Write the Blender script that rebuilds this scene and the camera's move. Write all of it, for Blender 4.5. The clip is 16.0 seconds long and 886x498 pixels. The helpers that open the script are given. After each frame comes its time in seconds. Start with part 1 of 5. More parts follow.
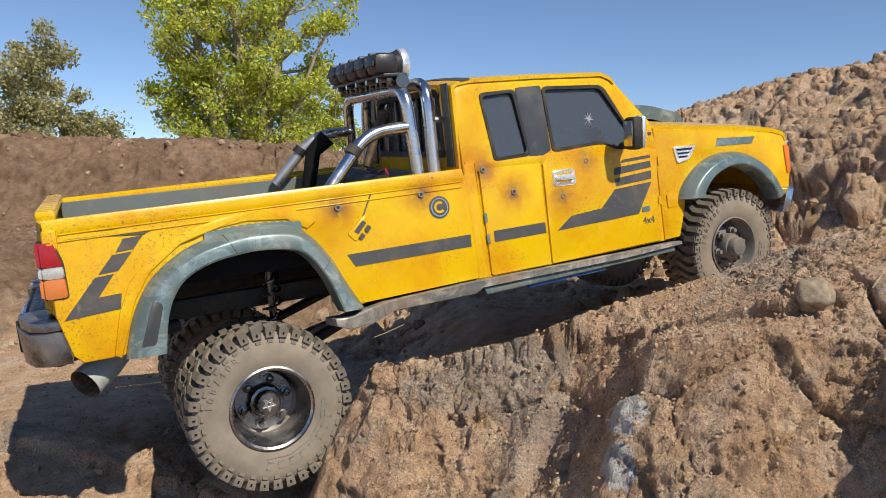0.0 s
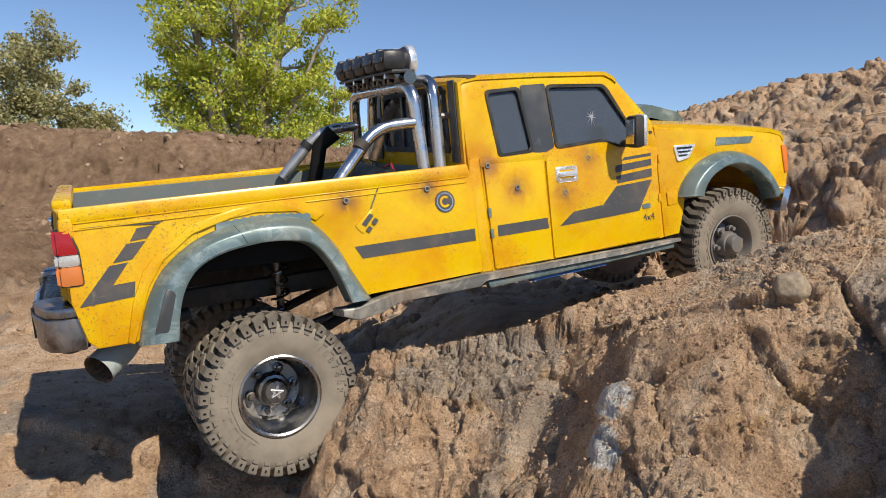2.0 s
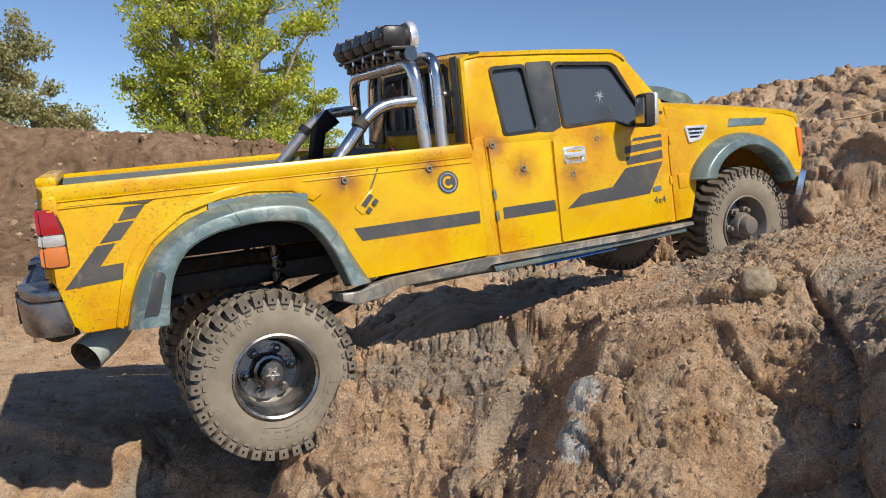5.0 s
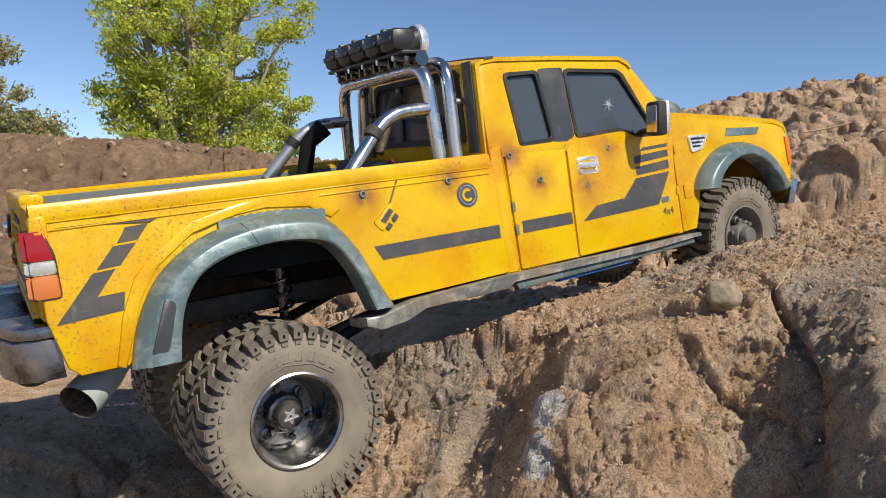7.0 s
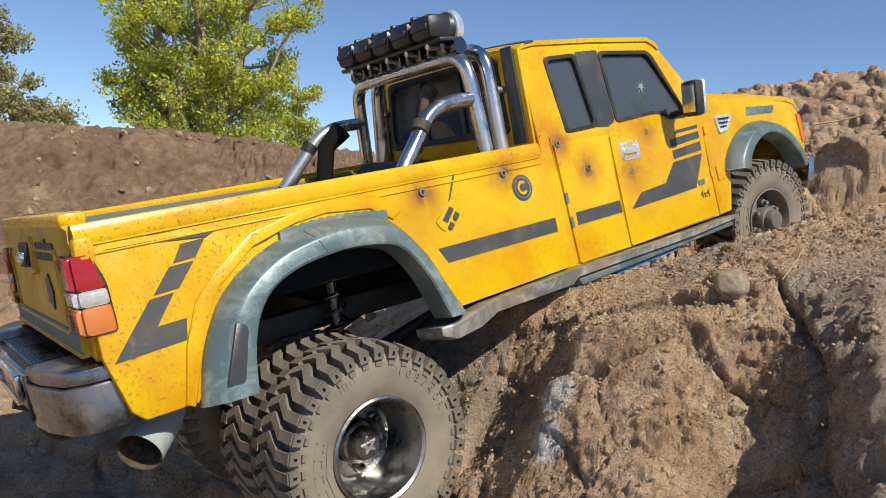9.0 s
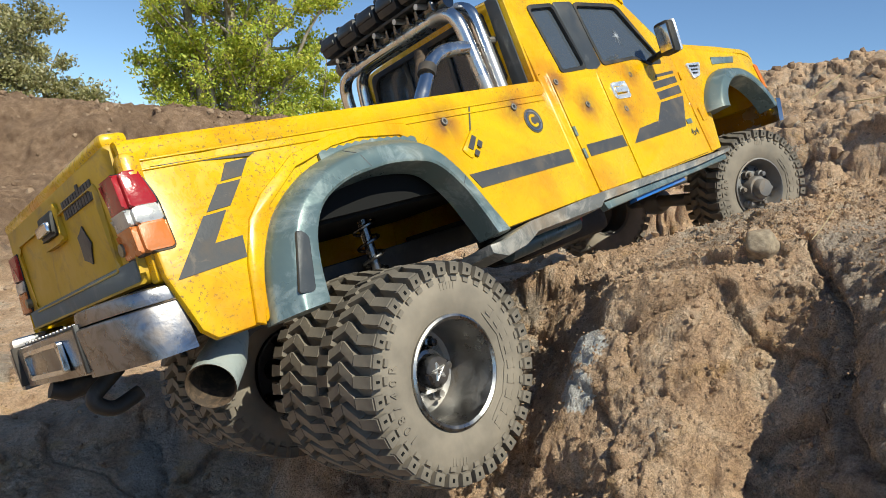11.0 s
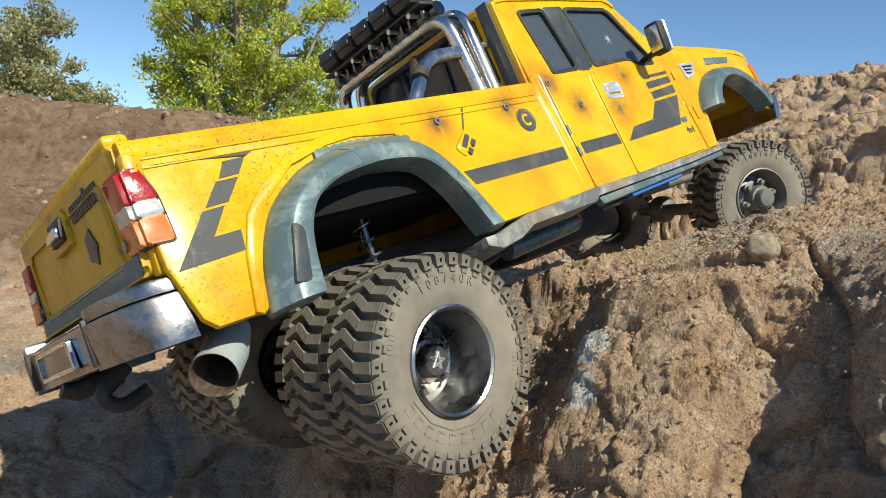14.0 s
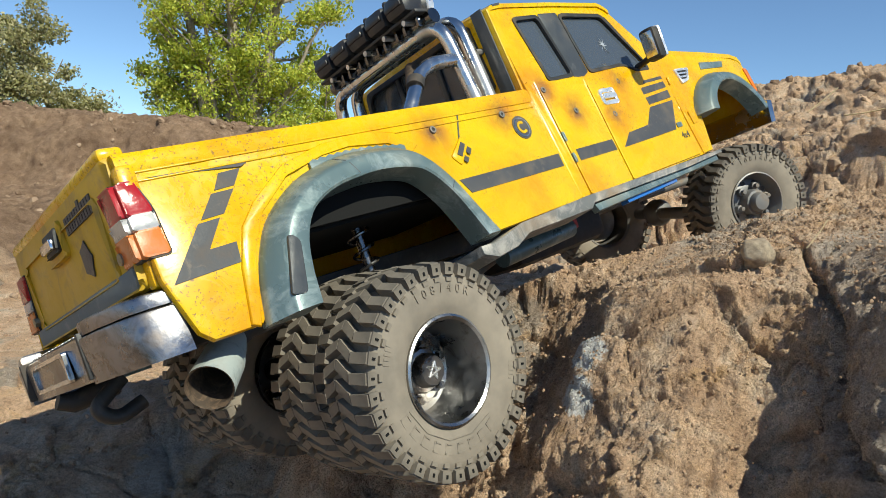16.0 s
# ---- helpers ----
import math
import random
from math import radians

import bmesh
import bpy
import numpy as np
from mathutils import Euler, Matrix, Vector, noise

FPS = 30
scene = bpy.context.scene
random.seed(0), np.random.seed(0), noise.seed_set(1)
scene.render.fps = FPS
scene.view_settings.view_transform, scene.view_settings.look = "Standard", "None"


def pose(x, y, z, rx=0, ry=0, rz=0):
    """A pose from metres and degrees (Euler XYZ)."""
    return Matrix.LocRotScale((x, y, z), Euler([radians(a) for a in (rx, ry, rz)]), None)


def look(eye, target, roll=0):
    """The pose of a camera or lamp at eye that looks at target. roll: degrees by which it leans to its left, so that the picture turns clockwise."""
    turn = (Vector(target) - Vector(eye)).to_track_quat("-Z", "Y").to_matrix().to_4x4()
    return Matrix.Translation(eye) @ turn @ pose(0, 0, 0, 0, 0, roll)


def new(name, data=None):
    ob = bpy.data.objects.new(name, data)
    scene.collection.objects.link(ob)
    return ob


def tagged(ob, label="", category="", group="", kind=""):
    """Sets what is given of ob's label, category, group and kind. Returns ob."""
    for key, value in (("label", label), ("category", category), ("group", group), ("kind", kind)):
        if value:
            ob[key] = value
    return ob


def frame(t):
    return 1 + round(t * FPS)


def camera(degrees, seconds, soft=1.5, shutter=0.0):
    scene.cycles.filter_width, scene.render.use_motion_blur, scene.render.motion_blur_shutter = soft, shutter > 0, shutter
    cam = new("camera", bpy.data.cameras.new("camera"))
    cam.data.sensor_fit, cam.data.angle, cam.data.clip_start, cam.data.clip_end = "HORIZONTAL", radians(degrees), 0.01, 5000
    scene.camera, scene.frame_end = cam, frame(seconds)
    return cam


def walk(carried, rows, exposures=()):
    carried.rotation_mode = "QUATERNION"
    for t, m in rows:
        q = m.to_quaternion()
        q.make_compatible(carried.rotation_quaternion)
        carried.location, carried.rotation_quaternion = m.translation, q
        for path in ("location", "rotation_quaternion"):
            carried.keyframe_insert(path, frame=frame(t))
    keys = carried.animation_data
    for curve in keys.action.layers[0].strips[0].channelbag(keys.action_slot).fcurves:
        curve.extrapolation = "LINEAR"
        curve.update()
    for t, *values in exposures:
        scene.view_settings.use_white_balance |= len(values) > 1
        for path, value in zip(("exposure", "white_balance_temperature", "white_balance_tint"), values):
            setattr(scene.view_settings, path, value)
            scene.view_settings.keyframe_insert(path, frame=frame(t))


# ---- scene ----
cam = camera(64.2, 16.0, soft=0.6)
PATH = [
    (0, 0.0000, 0.0000, 0.3000, 85.00, -0.00, 0.00),
    (0.5, 0.0043, -0.0071, 0.3012, 84.98, -0.34, -0.12),
    (1, 0.0016, -0.0132, 0.3002, 85.00, -0.65, -0.17),
    (1.5, -0.0006, -0.0160, 0.3002, 84.99, -0.87, -0.18),
    (2, -0.0005, -0.0180, 0.2971, 84.93, -0.99, -0.21),
    (2.5, 0.0013, -0.0167, 0.2944, 84.91, -1.14, -0.27),
    (3, 0.0029, -0.0162, 0.2912, 84.88, -1.19, -0.43),
    (5.5, 0.0052, -0.0176, 0.2917, 85.58, -1.56, -2.42),
    (6, 0.0069, -0.0153, 0.2924, 85.82, -1.68, -3.00),
    (6.5, 0.0088, -0.0133, 0.2933, 86.02, -1.72, -3.48),
    (7, 0.0106, -0.0098, 0.2922, 86.13, -1.76, -3.84),
    (7.5, 0.0117, -0.0086, 0.2918, 86.11, -1.77, -4.01),
    (8, 0.0120, -0.0093, 0.2930, 85.98, -1.81, -3.92),
    (8.5, 0.0104, -0.0127, 0.2935, 85.69, -1.92, -3.62),
    (9, 0.0070, -0.0189, 0.2919, 85.33, -2.08, -3.15),
    (9.5, 0.0042, -0.0245, 0.2878, 84.87, -2.19, -2.59),
    (12, -0.0012, -0.0383, 0.2761, 83.75, -3.02, -0.54),
    (12.5, -0.0026, -0.0420, 0.2750, 83.87, -3.16, -0.47),
    (13, -0.0028, -0.0437, 0.2731, 84.06, -3.26, -0.46),
    (13.5, -0.0029, -0.0458, 0.2743, 84.34, -3.43, -0.54),
    (14, -0.0013, -0.0421, 0.2740, 84.62, -3.52, -0.70),
    (14.5, -0.0009, -0.0428, 0.2727, 84.81, -3.50, -0.85),
    (15, -0.0006, -0.0420, 0.2735, 84.92, -3.28, -0.98),
    (15.5, -0.0016, -0.0412, 0.2764, 84.93, -3.15, -1.03),
    (16, -0.0015, -0.0427, 0.2773, 84.85, -2.94, -1.06),
]
# the clip's camera lifts and greens its picture a little towards the end
walk(cam, [(t, pose(*p)) for t, *p in PATH], [(0, -0.12, 6750, 12), (9.0, -0.12, 6650, 10), (12.0, 0.03, 6500, 2), (16.0, 0.03, 6500, 2)])

# the truck's own way over the ground: seconds, place, turn
TRUCK_PATH = [
    (0, 0.0428, 0.6440, 0.2705, 2.65, -5.69, 26.67),
    (0.5, 0.0456, 0.6419, 0.2703, 2.37, -6.01, 26.74),
    (1, 0.0459, 0.6410, 0.2709, 2.47, -6.03, 26.50),
    (1.5, 0.0473, 0.6389, 0.2705, 1.96, -5.99, 26.75),
    (2, 0.0484, 0.6370, 0.2714, 2.62, -6.03, 26.73),
    (2.5, 0.0496, 0.6359, 0.2717, 2.27, -6.23, 26.65),
    (3, 0.0522, 0.6327, 0.2728, 2.06, -6.18, 26.55),
    (5.5, 0.0800, 0.6103, 0.2855, 2.13, -7.30, 24.57),
    (6, 0.0847, 0.6046, 0.2817, 0.90, -7.48, 26.15),
    (6.5, 0.0898, 0.5991, 0.2822, 0.22, -7.36, 27.45),
    (7, 0.0986, 0.5902, 0.2817, 0.61, -7.48, 29.42),
    (7.5, 0.1074, 0.5811, 0.2809, -0.03, -7.50, 31.74),
    (8, 0.1133, 0.5685, 0.2813, -0.57, -8.36, 33.08),
    (8.5, 0.1123, 0.5589, 0.2801, -2.50, -9.29, 33.75),
    (9, 0.1081, 0.5505, 0.2777, -3.78, -9.76, 35.99),
    (9.5, 0.1006, 0.5408, 0.2781, -6.87, -10.40, 39.68),
    (12, 0.0763, 0.5460, 0.2776, -20.63, -11.23, 45.70),
    (12.5, 0.0759, 0.5440, 0.2782, -20.32, -11.88, 45.38),
    (13, 0.0762, 0.5442, 0.2776, -21.23, -11.61, 45.23),
    (13.5, 0.0765, 0.5433, 0.2780, -21.08, -11.53, 44.61),
    (14, 0.0762, 0.5442, 0.2783, -20.60, -11.99, 44.85),
    (14.5, 0.0765, 0.5446, 0.2776, -20.72, -11.59, 45.13),
    (15, 0.0761, 0.5444, 0.2782, -21.26, -11.79, 44.42),
    (15.5, 0.0766, 0.5426, 0.2783, -20.58, -11.83, 44.20),
    (16, 0.0764, 0.5435, 0.2786, -20.09, -11.87, 44.70),
]

# ---- light ----
world = bpy.data.worlds.new("world")
scene.world = world
world.use_nodes = True
wn = world.node_tree.nodes
sky = wn.new("ShaderNodeTexSky")
sky.sky_type = "NISHITA"
sky.sun_disc = False
SUN_WAY = Vector((0.415, -0.54, 0.735)).normalized()
sky.sun_elevation = math.asin(SUN_WAY.z)
sky.sun_rotation = math.atan2(SUN_WAY.x, SUN_WAY.y)
sky.air_density, sky.dust_density, sky.ozone_density = 0.9, 0.2, 5.0
sky.altitude = 1500
wn["Background"].inputs["Strength"].default_value = 0.14
world.node_tree.links.new(sky.outputs[0], wn["Background"].inputs[0])
sun = new("sun", bpy.data.lights.new("sun", "SUN"))
sun.data.energy, sun.data.angle, sun.data.color = 5.6, radians(0.55), (1.0, 0.95, 0.82)
sun.matrix_world = look(SUN_WAY * 10, (0, 0, 0))
scene.view_settings.exposure = 0.0


# ---- materials ----
def mat(name, colour, rough=0.5, metal=0.0):
    m = bpy.data.materials.new(name)
    m.use_nodes = True
    b = m.node_tree.nodes["Principled BSDF"]
    b.inputs["Base Color"].default_value = (*colour, 1)
    b.inputs["Roughness"].default_value = rough
    b.inputs["Metallic"].default_value = metal
    return m


class Nodes:
    """Short hand for building node trees."""

    def __init__(self, m):
        self.t = m.node_tree
        self.bsdf = m.node_tree.nodes["Principled BSDF"]
        self.co = self.t.nodes.new("ShaderNodeTexCoord").outputs["Object"]

    def link(self, a, b):
        self.t.links.new(a, b)

    def noise(self, scale, detail=4.0, rough=0.55, distortion=0.0):
        n = self.t.nodes.new("ShaderNodeTexNoise")
        n.inputs["Scale"].default_value = scale
        n.inputs["Detail"].default_value = detail
        n.inputs["Roughness"].default_value = rough
        n.inputs["Distortion"].default_value = distortion
        self.link(self.co, n.inputs["Vector"])
        return n.outputs["Fac"]

    def voronoi(self, scale, feature="F1"):
        n = self.t.nodes.new("ShaderNodeTexVoronoi")
        n.feature = feature
        n.inputs["Scale"].default_value = scale
        self.link(self.co, n.inputs["Vector"])
        return n.outputs["Distance"]

    def ramp(self, fac, stops):
        n = self.t.nodes.new("ShaderNodeValToRGB")
        e = n.color_ramp.elements
        while len(e) < len(stops):
            e.new(0.5)
        for el, (p, c) in zip(e, stops):
            el.position = p
            el.color = (*c, 1) if len(c) == 3 else c
        self.link(fac, n.inputs[0])
        return n.outputs[0]

    def grey(self, fac, a, b, lo=0.0, hi=1.0):
        return self.ramp(fac, [(a, (lo, lo, lo)), (b, (hi, hi, hi))])

    def mix(self, fac, a, b, mode="MIX"):
        n = self.t.nodes.new("ShaderNodeMix")
        n.data_type, n.blend_type = "RGBA", mode
        for sock, v in ((n.inputs[0], fac), (n.inputs[6], a), (n.inputs[7], b)):
            if isinstance(v, (int, float)):
                sock.default_value = v
            elif isinstance(v, tuple):
                sock.default_value = (*v, 1)
            else:
                self.link(v, sock)
        return n.outputs[2]

    def math(self, op, a, b=0.0):
        n = self.t.nodes.new("ShaderNodeMath")
        n.operation = op
        for sock, v in zip(n.inputs, (a, b)):
            if isinstance(v, (int, float)):
                sock.default_value = v
            else:
                self.link(v, sock)
        return n.outputs[0]

    def bump(self, height, strength, distance):
        n = self.t.nodes.new("ShaderNodeBump")
        n.inputs["Strength"].default_value = strength
        n.inputs["Distance"].default_value = distance
        self.link(height, n.inputs["Height"])
        old = self.bsdf.inputs["Normal"]
        if old.is_linked:
            self.link(old.links[0].from_socket, n.inputs["Normal"])
        self.link(n.outputs[0], old)

    def colour(self, c):
        self.link(c, self.bsdf.inputs["Base Color"])

    def rough(self, c):
        self.link(c, self.bsdf.inputs["Roughness"])


def dirt_material():
    m = mat("dry_clay", (0.3, 0.2, 0.13), 0.95)
    n = Nodes(m)
    big = n.noise(8.0, 5, 0.6, 0.6)
    mid = n.noise(40.0, 6, 0.65)
    fine = n.noise(380.0, 5, 0.7)
    base = n.ramp(mid, [(0.30, (0.50, 0.315, 0.195)), (0.5, (0.74, 0.50, 0.325)), (0.70, (0.85, 0.65, 0.47))])
    greyclay = n.ramp(mid, [(0.3, (0.33, 0.28, 0.23)), (0.7, (0.56, 0.49, 0.41))])
    c = n.mix(n.grey(big, 0.55, 0.62, 0.0, 0.75), base, greyclay)
    streak = n.noise(26.0, 6, 0.7, 1.2)
    c = n.mix(n.grey(streak, 0.58, 0.70, 0.0, 0.6), c, (0.36, 0.30, 0.245))
    c = n.mix(n.grey(n.noise(33.0, 5, 0.65, 0.8), 0.56, 0.68, 0.0, 0.7), c, (0.70, 0.44, 0.22))
    # chalky crust in patches, one of them large
    chalk = n.noise(120.0, 6, 0.75, 1.0)
    c = n.mix(n.math("MULTIPLY", n.grey(n.noise(17.0, 4, 0.5), 0.60, 0.70), n.grey(chalk, 0.5, 0.6, 0.0, 0.7)), c, (0.62, 0.57, 0.50))
    d = n.t.nodes.new("ShaderNodeVectorMath")
    d.operation = "DISTANCE"
    n.link(n.co, d.inputs[0])
    d.inputs[1].default_value = (0.093, 0.333, 0.188)
    e = n.t.nodes.new("ShaderNodeVectorMath")
    e.operation = "DISTANCE"
    n.link(n.co, e.inputs[0])
    e.inputs[1].default_value = (0.087, 0.323, 0.168)
    near = n.grey(n.math("MINIMUM", d.outputs["Value"], e.outputs["Value"]), 0.005, 0.026, 1.0, 0.0)
    c = n.mix(n.grey(n.math("MULTIPLY", near, n.math("ADD", chalk, 0.25)), 0.43, 0.49, 0.0, 0.95), c, (0.86, 0.83, 0.78))
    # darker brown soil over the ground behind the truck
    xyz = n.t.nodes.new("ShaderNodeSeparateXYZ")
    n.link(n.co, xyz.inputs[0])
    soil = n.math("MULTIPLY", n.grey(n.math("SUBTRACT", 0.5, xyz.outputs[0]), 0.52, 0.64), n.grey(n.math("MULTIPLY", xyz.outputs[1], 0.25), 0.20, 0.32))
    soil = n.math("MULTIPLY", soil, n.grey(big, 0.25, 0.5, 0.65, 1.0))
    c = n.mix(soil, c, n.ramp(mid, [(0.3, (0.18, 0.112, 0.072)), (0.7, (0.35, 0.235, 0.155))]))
    # shade on the bank beyond the long crack, painted in as grey
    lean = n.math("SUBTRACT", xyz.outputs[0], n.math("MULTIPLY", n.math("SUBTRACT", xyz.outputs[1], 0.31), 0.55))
    bank_shade = n.grey(n.math("ADD", lean, n.math("MULTIPLY", n.math("SUBTRACT", mid, 0.5), 0.03)), 0.194, 0.203, 0.0, 0.65)
    bank_shade = n.math("MULTIPLY", bank_shade, n.grey(xyz.outputs[1], 0.33, 0.37, 1.0, 0.0))
    c = n.mix(bank_shade, c, n.ramp(mid, [(0.3, (0.30, 0.26, 0.22)), (0.7, (0.54, 0.475, 0.41))]))
    # dark fine grain paints in the shade of small crevices
    c = n.mix(0.28, c, n.ramp(fine, [(0.38, (0.16, 0.13, 0.11)), (0.53, (1.0, 1.0, 1.0))]), "MULTIPLY")
    c = n.mix(0.34, c, n.ramp(n.noise(1300.0, 3, 0.7), [(0.38, (0.20, 0.17, 0.15)), (0.53, (1.0, 1.0, 1.0))]), "MULTIPLY")
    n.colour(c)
    n.bump(n.noise(1100.0, 4, 0.75), 1.0, 0.0014)
    n.bump(n.voronoi(520.0), 0.7, 0.0016)
    n.bump(fine, 0.9, 0.0030)
    n.bump(n.noise(140.0, 6, 0.75), 0.8, 0.0046)
    n.bsdf.inputs["Specular IOR Level"].default_value = 0.12
    return m


def crumb_material(name, stops):
    m = mat(name, stops[1], 0.95)
    n = Nodes(m)
    g = n.t.nodes.new("ShaderNodeNewGeometry")
    c = n.ramp(g.outputs["Random Per Island"], [(0.5 * k, q) for k, q in enumerate(stops)])
    n.colour(n.mix(0.4, c, n.ramp(n.noise(500.0, 4, 0.7), [(0.35, (0.4, 0.37, 0.34)), (0.6, (1.0, 1.0, 1.0))]), "MULTIPLY"))
    n.bsdf.inputs["Specular IOR Level"].default_value = 0.12
    return m


CRUMB = crumb_material("clay_crumbs", [(0.27, 0.175, 0.11), (0.38, 0.255, 0.165), (0.50, 0.36, 0.24)])
CLOD = crumb_material("soil_clods", [(0.20, 0.13, 0.085), (0.30, 0.205, 0.135), (0.40, 0.29, 0.20)])
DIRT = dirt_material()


# ---- mesh helpers ----
def part(name, bm, material, parent=None, label="", smooth=False, kind=""):
    """Links a bmesh as one mesh object under a thing or a part."""
    me = bpy.data.meshes.new(name)
    bmesh.ops.recalc_face_normals(bm, faces=bm.faces[:])
    bm.to_mesh(me)
    bm.free()
    if smooth:
        me.polygons.foreach_set("use_smooth", [True] * len(me.polygons))
    me.materials.append(material)
    ob = new(name, me)
    if parent is not None:
        ob.parent = parent
    if label or kind:
        tagged(ob, label=label, kind=kind)
    return ob


def box(bm, lo, hi, bevel=0.0, segments=2):
    m = Matrix.Translation([(a + b) / 2 for a, b in zip(lo, hi)]) @ Matrix.Diagonal([b - a for a, b in zip(lo, hi)] + [1])
    vs = bmesh.ops.create_cube(bm, size=1, matrix=m)["verts"]
    if bevel:
        es = list({e for v in vs for e in v.link_edges})
        bmesh.ops.bevel(bm, geom=es, offset=bevel, segments=segments, affect="EDGES", profile=0.5)
    return bm


# ---- ground ----
def lattice(ix, iy, seed):
    h = (ix.astype(np.int64) * 374761393 + iy.astype(np.int64) * 668265263 + seed * 1274126177) & 0x7FFFFFFF
    h = ((h ^ (h >> 13)) * 1103515245) & 0x7FFFFFFF
    return ((h ^ (h >> 16)) & 0xFFFF) / 65535.0


def value_noise(x, y, scale, seed):
    x, y = x / scale, y / scale
    ix, iy = np.floor(x), np.floor(y)
    fx, fy = x - ix, y - iy
    fx, fy = fx ** 3 * (fx * (6 * fx - 15) + 10), fy ** 3 * (fy * (6 * fy - 15) + 10)
    a, b = lattice(ix, iy, seed), lattice(ix + 1, iy, seed)
    c, d = lattice(ix, iy + 1, seed), lattice(ix + 1, iy + 1, seed)
    return (a + (b - a) * fx) * (1 - fy) + (c + (d - c) * fx) * fy - 0.5


def fractal(x, y, scale, seed, octaves=4, gain=0.5):
    total, amp = 0, 1.0
    for k in range(octaves):
        c, s = math.cos(k * 1.3 + seed), math.sin(k * 1.3 + seed)
        total = total + amp * value_noise(x * c - y * s, x * s + y * c, scale / 2.03 ** k, seed + 17 * k)
        amp *= gain
    return total


def cells(x, y, scale, seed):
    """Distance to the nearest and the gap to the second nearest of scattered points, and the id of the nearest."""
    x, y = x / scale, y / scale
    ix, iy = np.floor(x), np.floor(y)
    d1, d2, idn = np.full(x.shape, 9.0), np.full(x.shape, 9.0), np.zeros(x.shape)
    for dx in (-1, 0, 1):
        for dy in (-1, 0, 1):
            px = ix + dx + lattice(ix + dx, iy + dy, seed)
            py = iy + dy + lattice(ix + dx, iy + dy, seed + 5)
            d = np.hypot(px - x, py - y)
            near = d < d1
            d2 = np.where(near, d1, np.minimum(d2, d))
            idn = np.where(near, lattice(ix + dx, iy + dy, seed + 9), idn)
            d1 = np.where(near, d, d1)
    return d1, d2 - d1, idn


def smooth(a, b, v):
    t = np.clip((v - a) / (b - a), 0, 1)
    return t * t * (3 - 2 * t)


def lattice3(ix, iy, iz, seed):
    h = (ix.astype(np.int64) * 374761393 + iy.astype(np.int64) * 668265263 + iz.astype(np.int64) * 2147483647 + seed * 1274126177) & 0x7FFFFFFF
    h = ((h ^ (h >> 13)) * 1103515245) & 0x7FFFFFFF
    h = ((h ^ (h >> 15)) * 12345701) & 0x7FFFFFFF
    return ((h ^ (h >> 16)) & 0xFFFF) / 65535.0


def noise3(p, scale, seed):
    q = p / scale
    i = np.floor(q)
    f = q - i
    f = f * f * (3 - 2 * f)
    out = 0
    for dx in (0, 1):
        for dy in (0, 1):
            for dz in (0, 1):
                w = (f[0] if dx else 1 - f[0]) * (f[1] if dy else 1 - f[1]) * (f[2] if dz else 1 - f[2])
                out = out + w * lattice3(i[0] + dx, i[1] + dy, i[2] + dz, seed)
    return out - 0.5


def cells3(p, scale, seed):
    """Round the nearest of scattered points: a tilted plane, the gap to the next cell, and a random number."""
    q = p / scale
    i = np.floor(q)
    d1, d2, idn = np.full(q[0].shape, 9.0), np.full(q[0].shape, 9.0), np.zeros(q[0].shape)
    tilt = np.zeros(q[0].shape)
    for dx in (-1, 0, 1):
        for dy in (-1, 0, 1):
            for dz in (-1, 0, 1):
                j = i[0] + dx, i[1] + dy, i[2] + dz
                v = j[0] + lattice3(*j, seed) - q[0], j[1] + lattice3(*j, seed + 3) - q[1], j[2] + lattice3(*j, seed + 7) - q[2]
                d = np.sqrt(v[0] ** 2 + v[1] ** 2 + v[2] ** 2)
                near = d < d1
                lean = sum(c * (lattice3(*j, seed + 13 + k) - 0.5) for k, c in enumerate(v))
                tilt = np.where(near, lean, tilt)
                d2 = np.where(near, d1, np.minimum(d2, d))
                idn = np.where(near, lattice3(*j, seed + 11), idn)
                d1 = np.where(near, d, d1)
    return tilt, d2 - d1, idn


# the edge of the bank that the truck hangs on: x, y, height
EDGE = [(-0.050, 0.465, 0.196), (0.02, 0.445, 0.200), (0.084, 0.415, 0.206), (0.125, 0.362, 0.232), (0.165, 0.328, 0.248), (0.205, 0.318, 0.258), (0.236, 0.292, 0.262), (0.272, 0.225, 0.258), (0.39, 0.13, 0.25), (0.7, 0.0, 0.25)]


def bank(x, y):
    """Height of the bank's edge nearest to each point, the distance to it, and the side (plus: outside the bank)."""
    best, height, side = np.full(x.shape, 9.0), np.zeros(x.shape), np.ones(x.shape)
    for (ax, ay, az), (bx, by, bz) in zip(EDGE, EDGE[1:]):
        ex, ey = bx - ax, by - ay
        t = np.clip(((x - ax) * ex + (y - ay) * ey) / (ex * ex + ey * ey), 0, 1)
        d = np.hypot(x - ax - t * ex, y - ay - t * ey)
        near = d < best - 1e-9
        best = np.where(near, d, best)
        height = np.where(near, az + t * (bz - az), height)
        side = np.where(near, np.where((x - ax) * ey - (y - ay) * ex > 0, 1, -1), side)
    return best, height, side


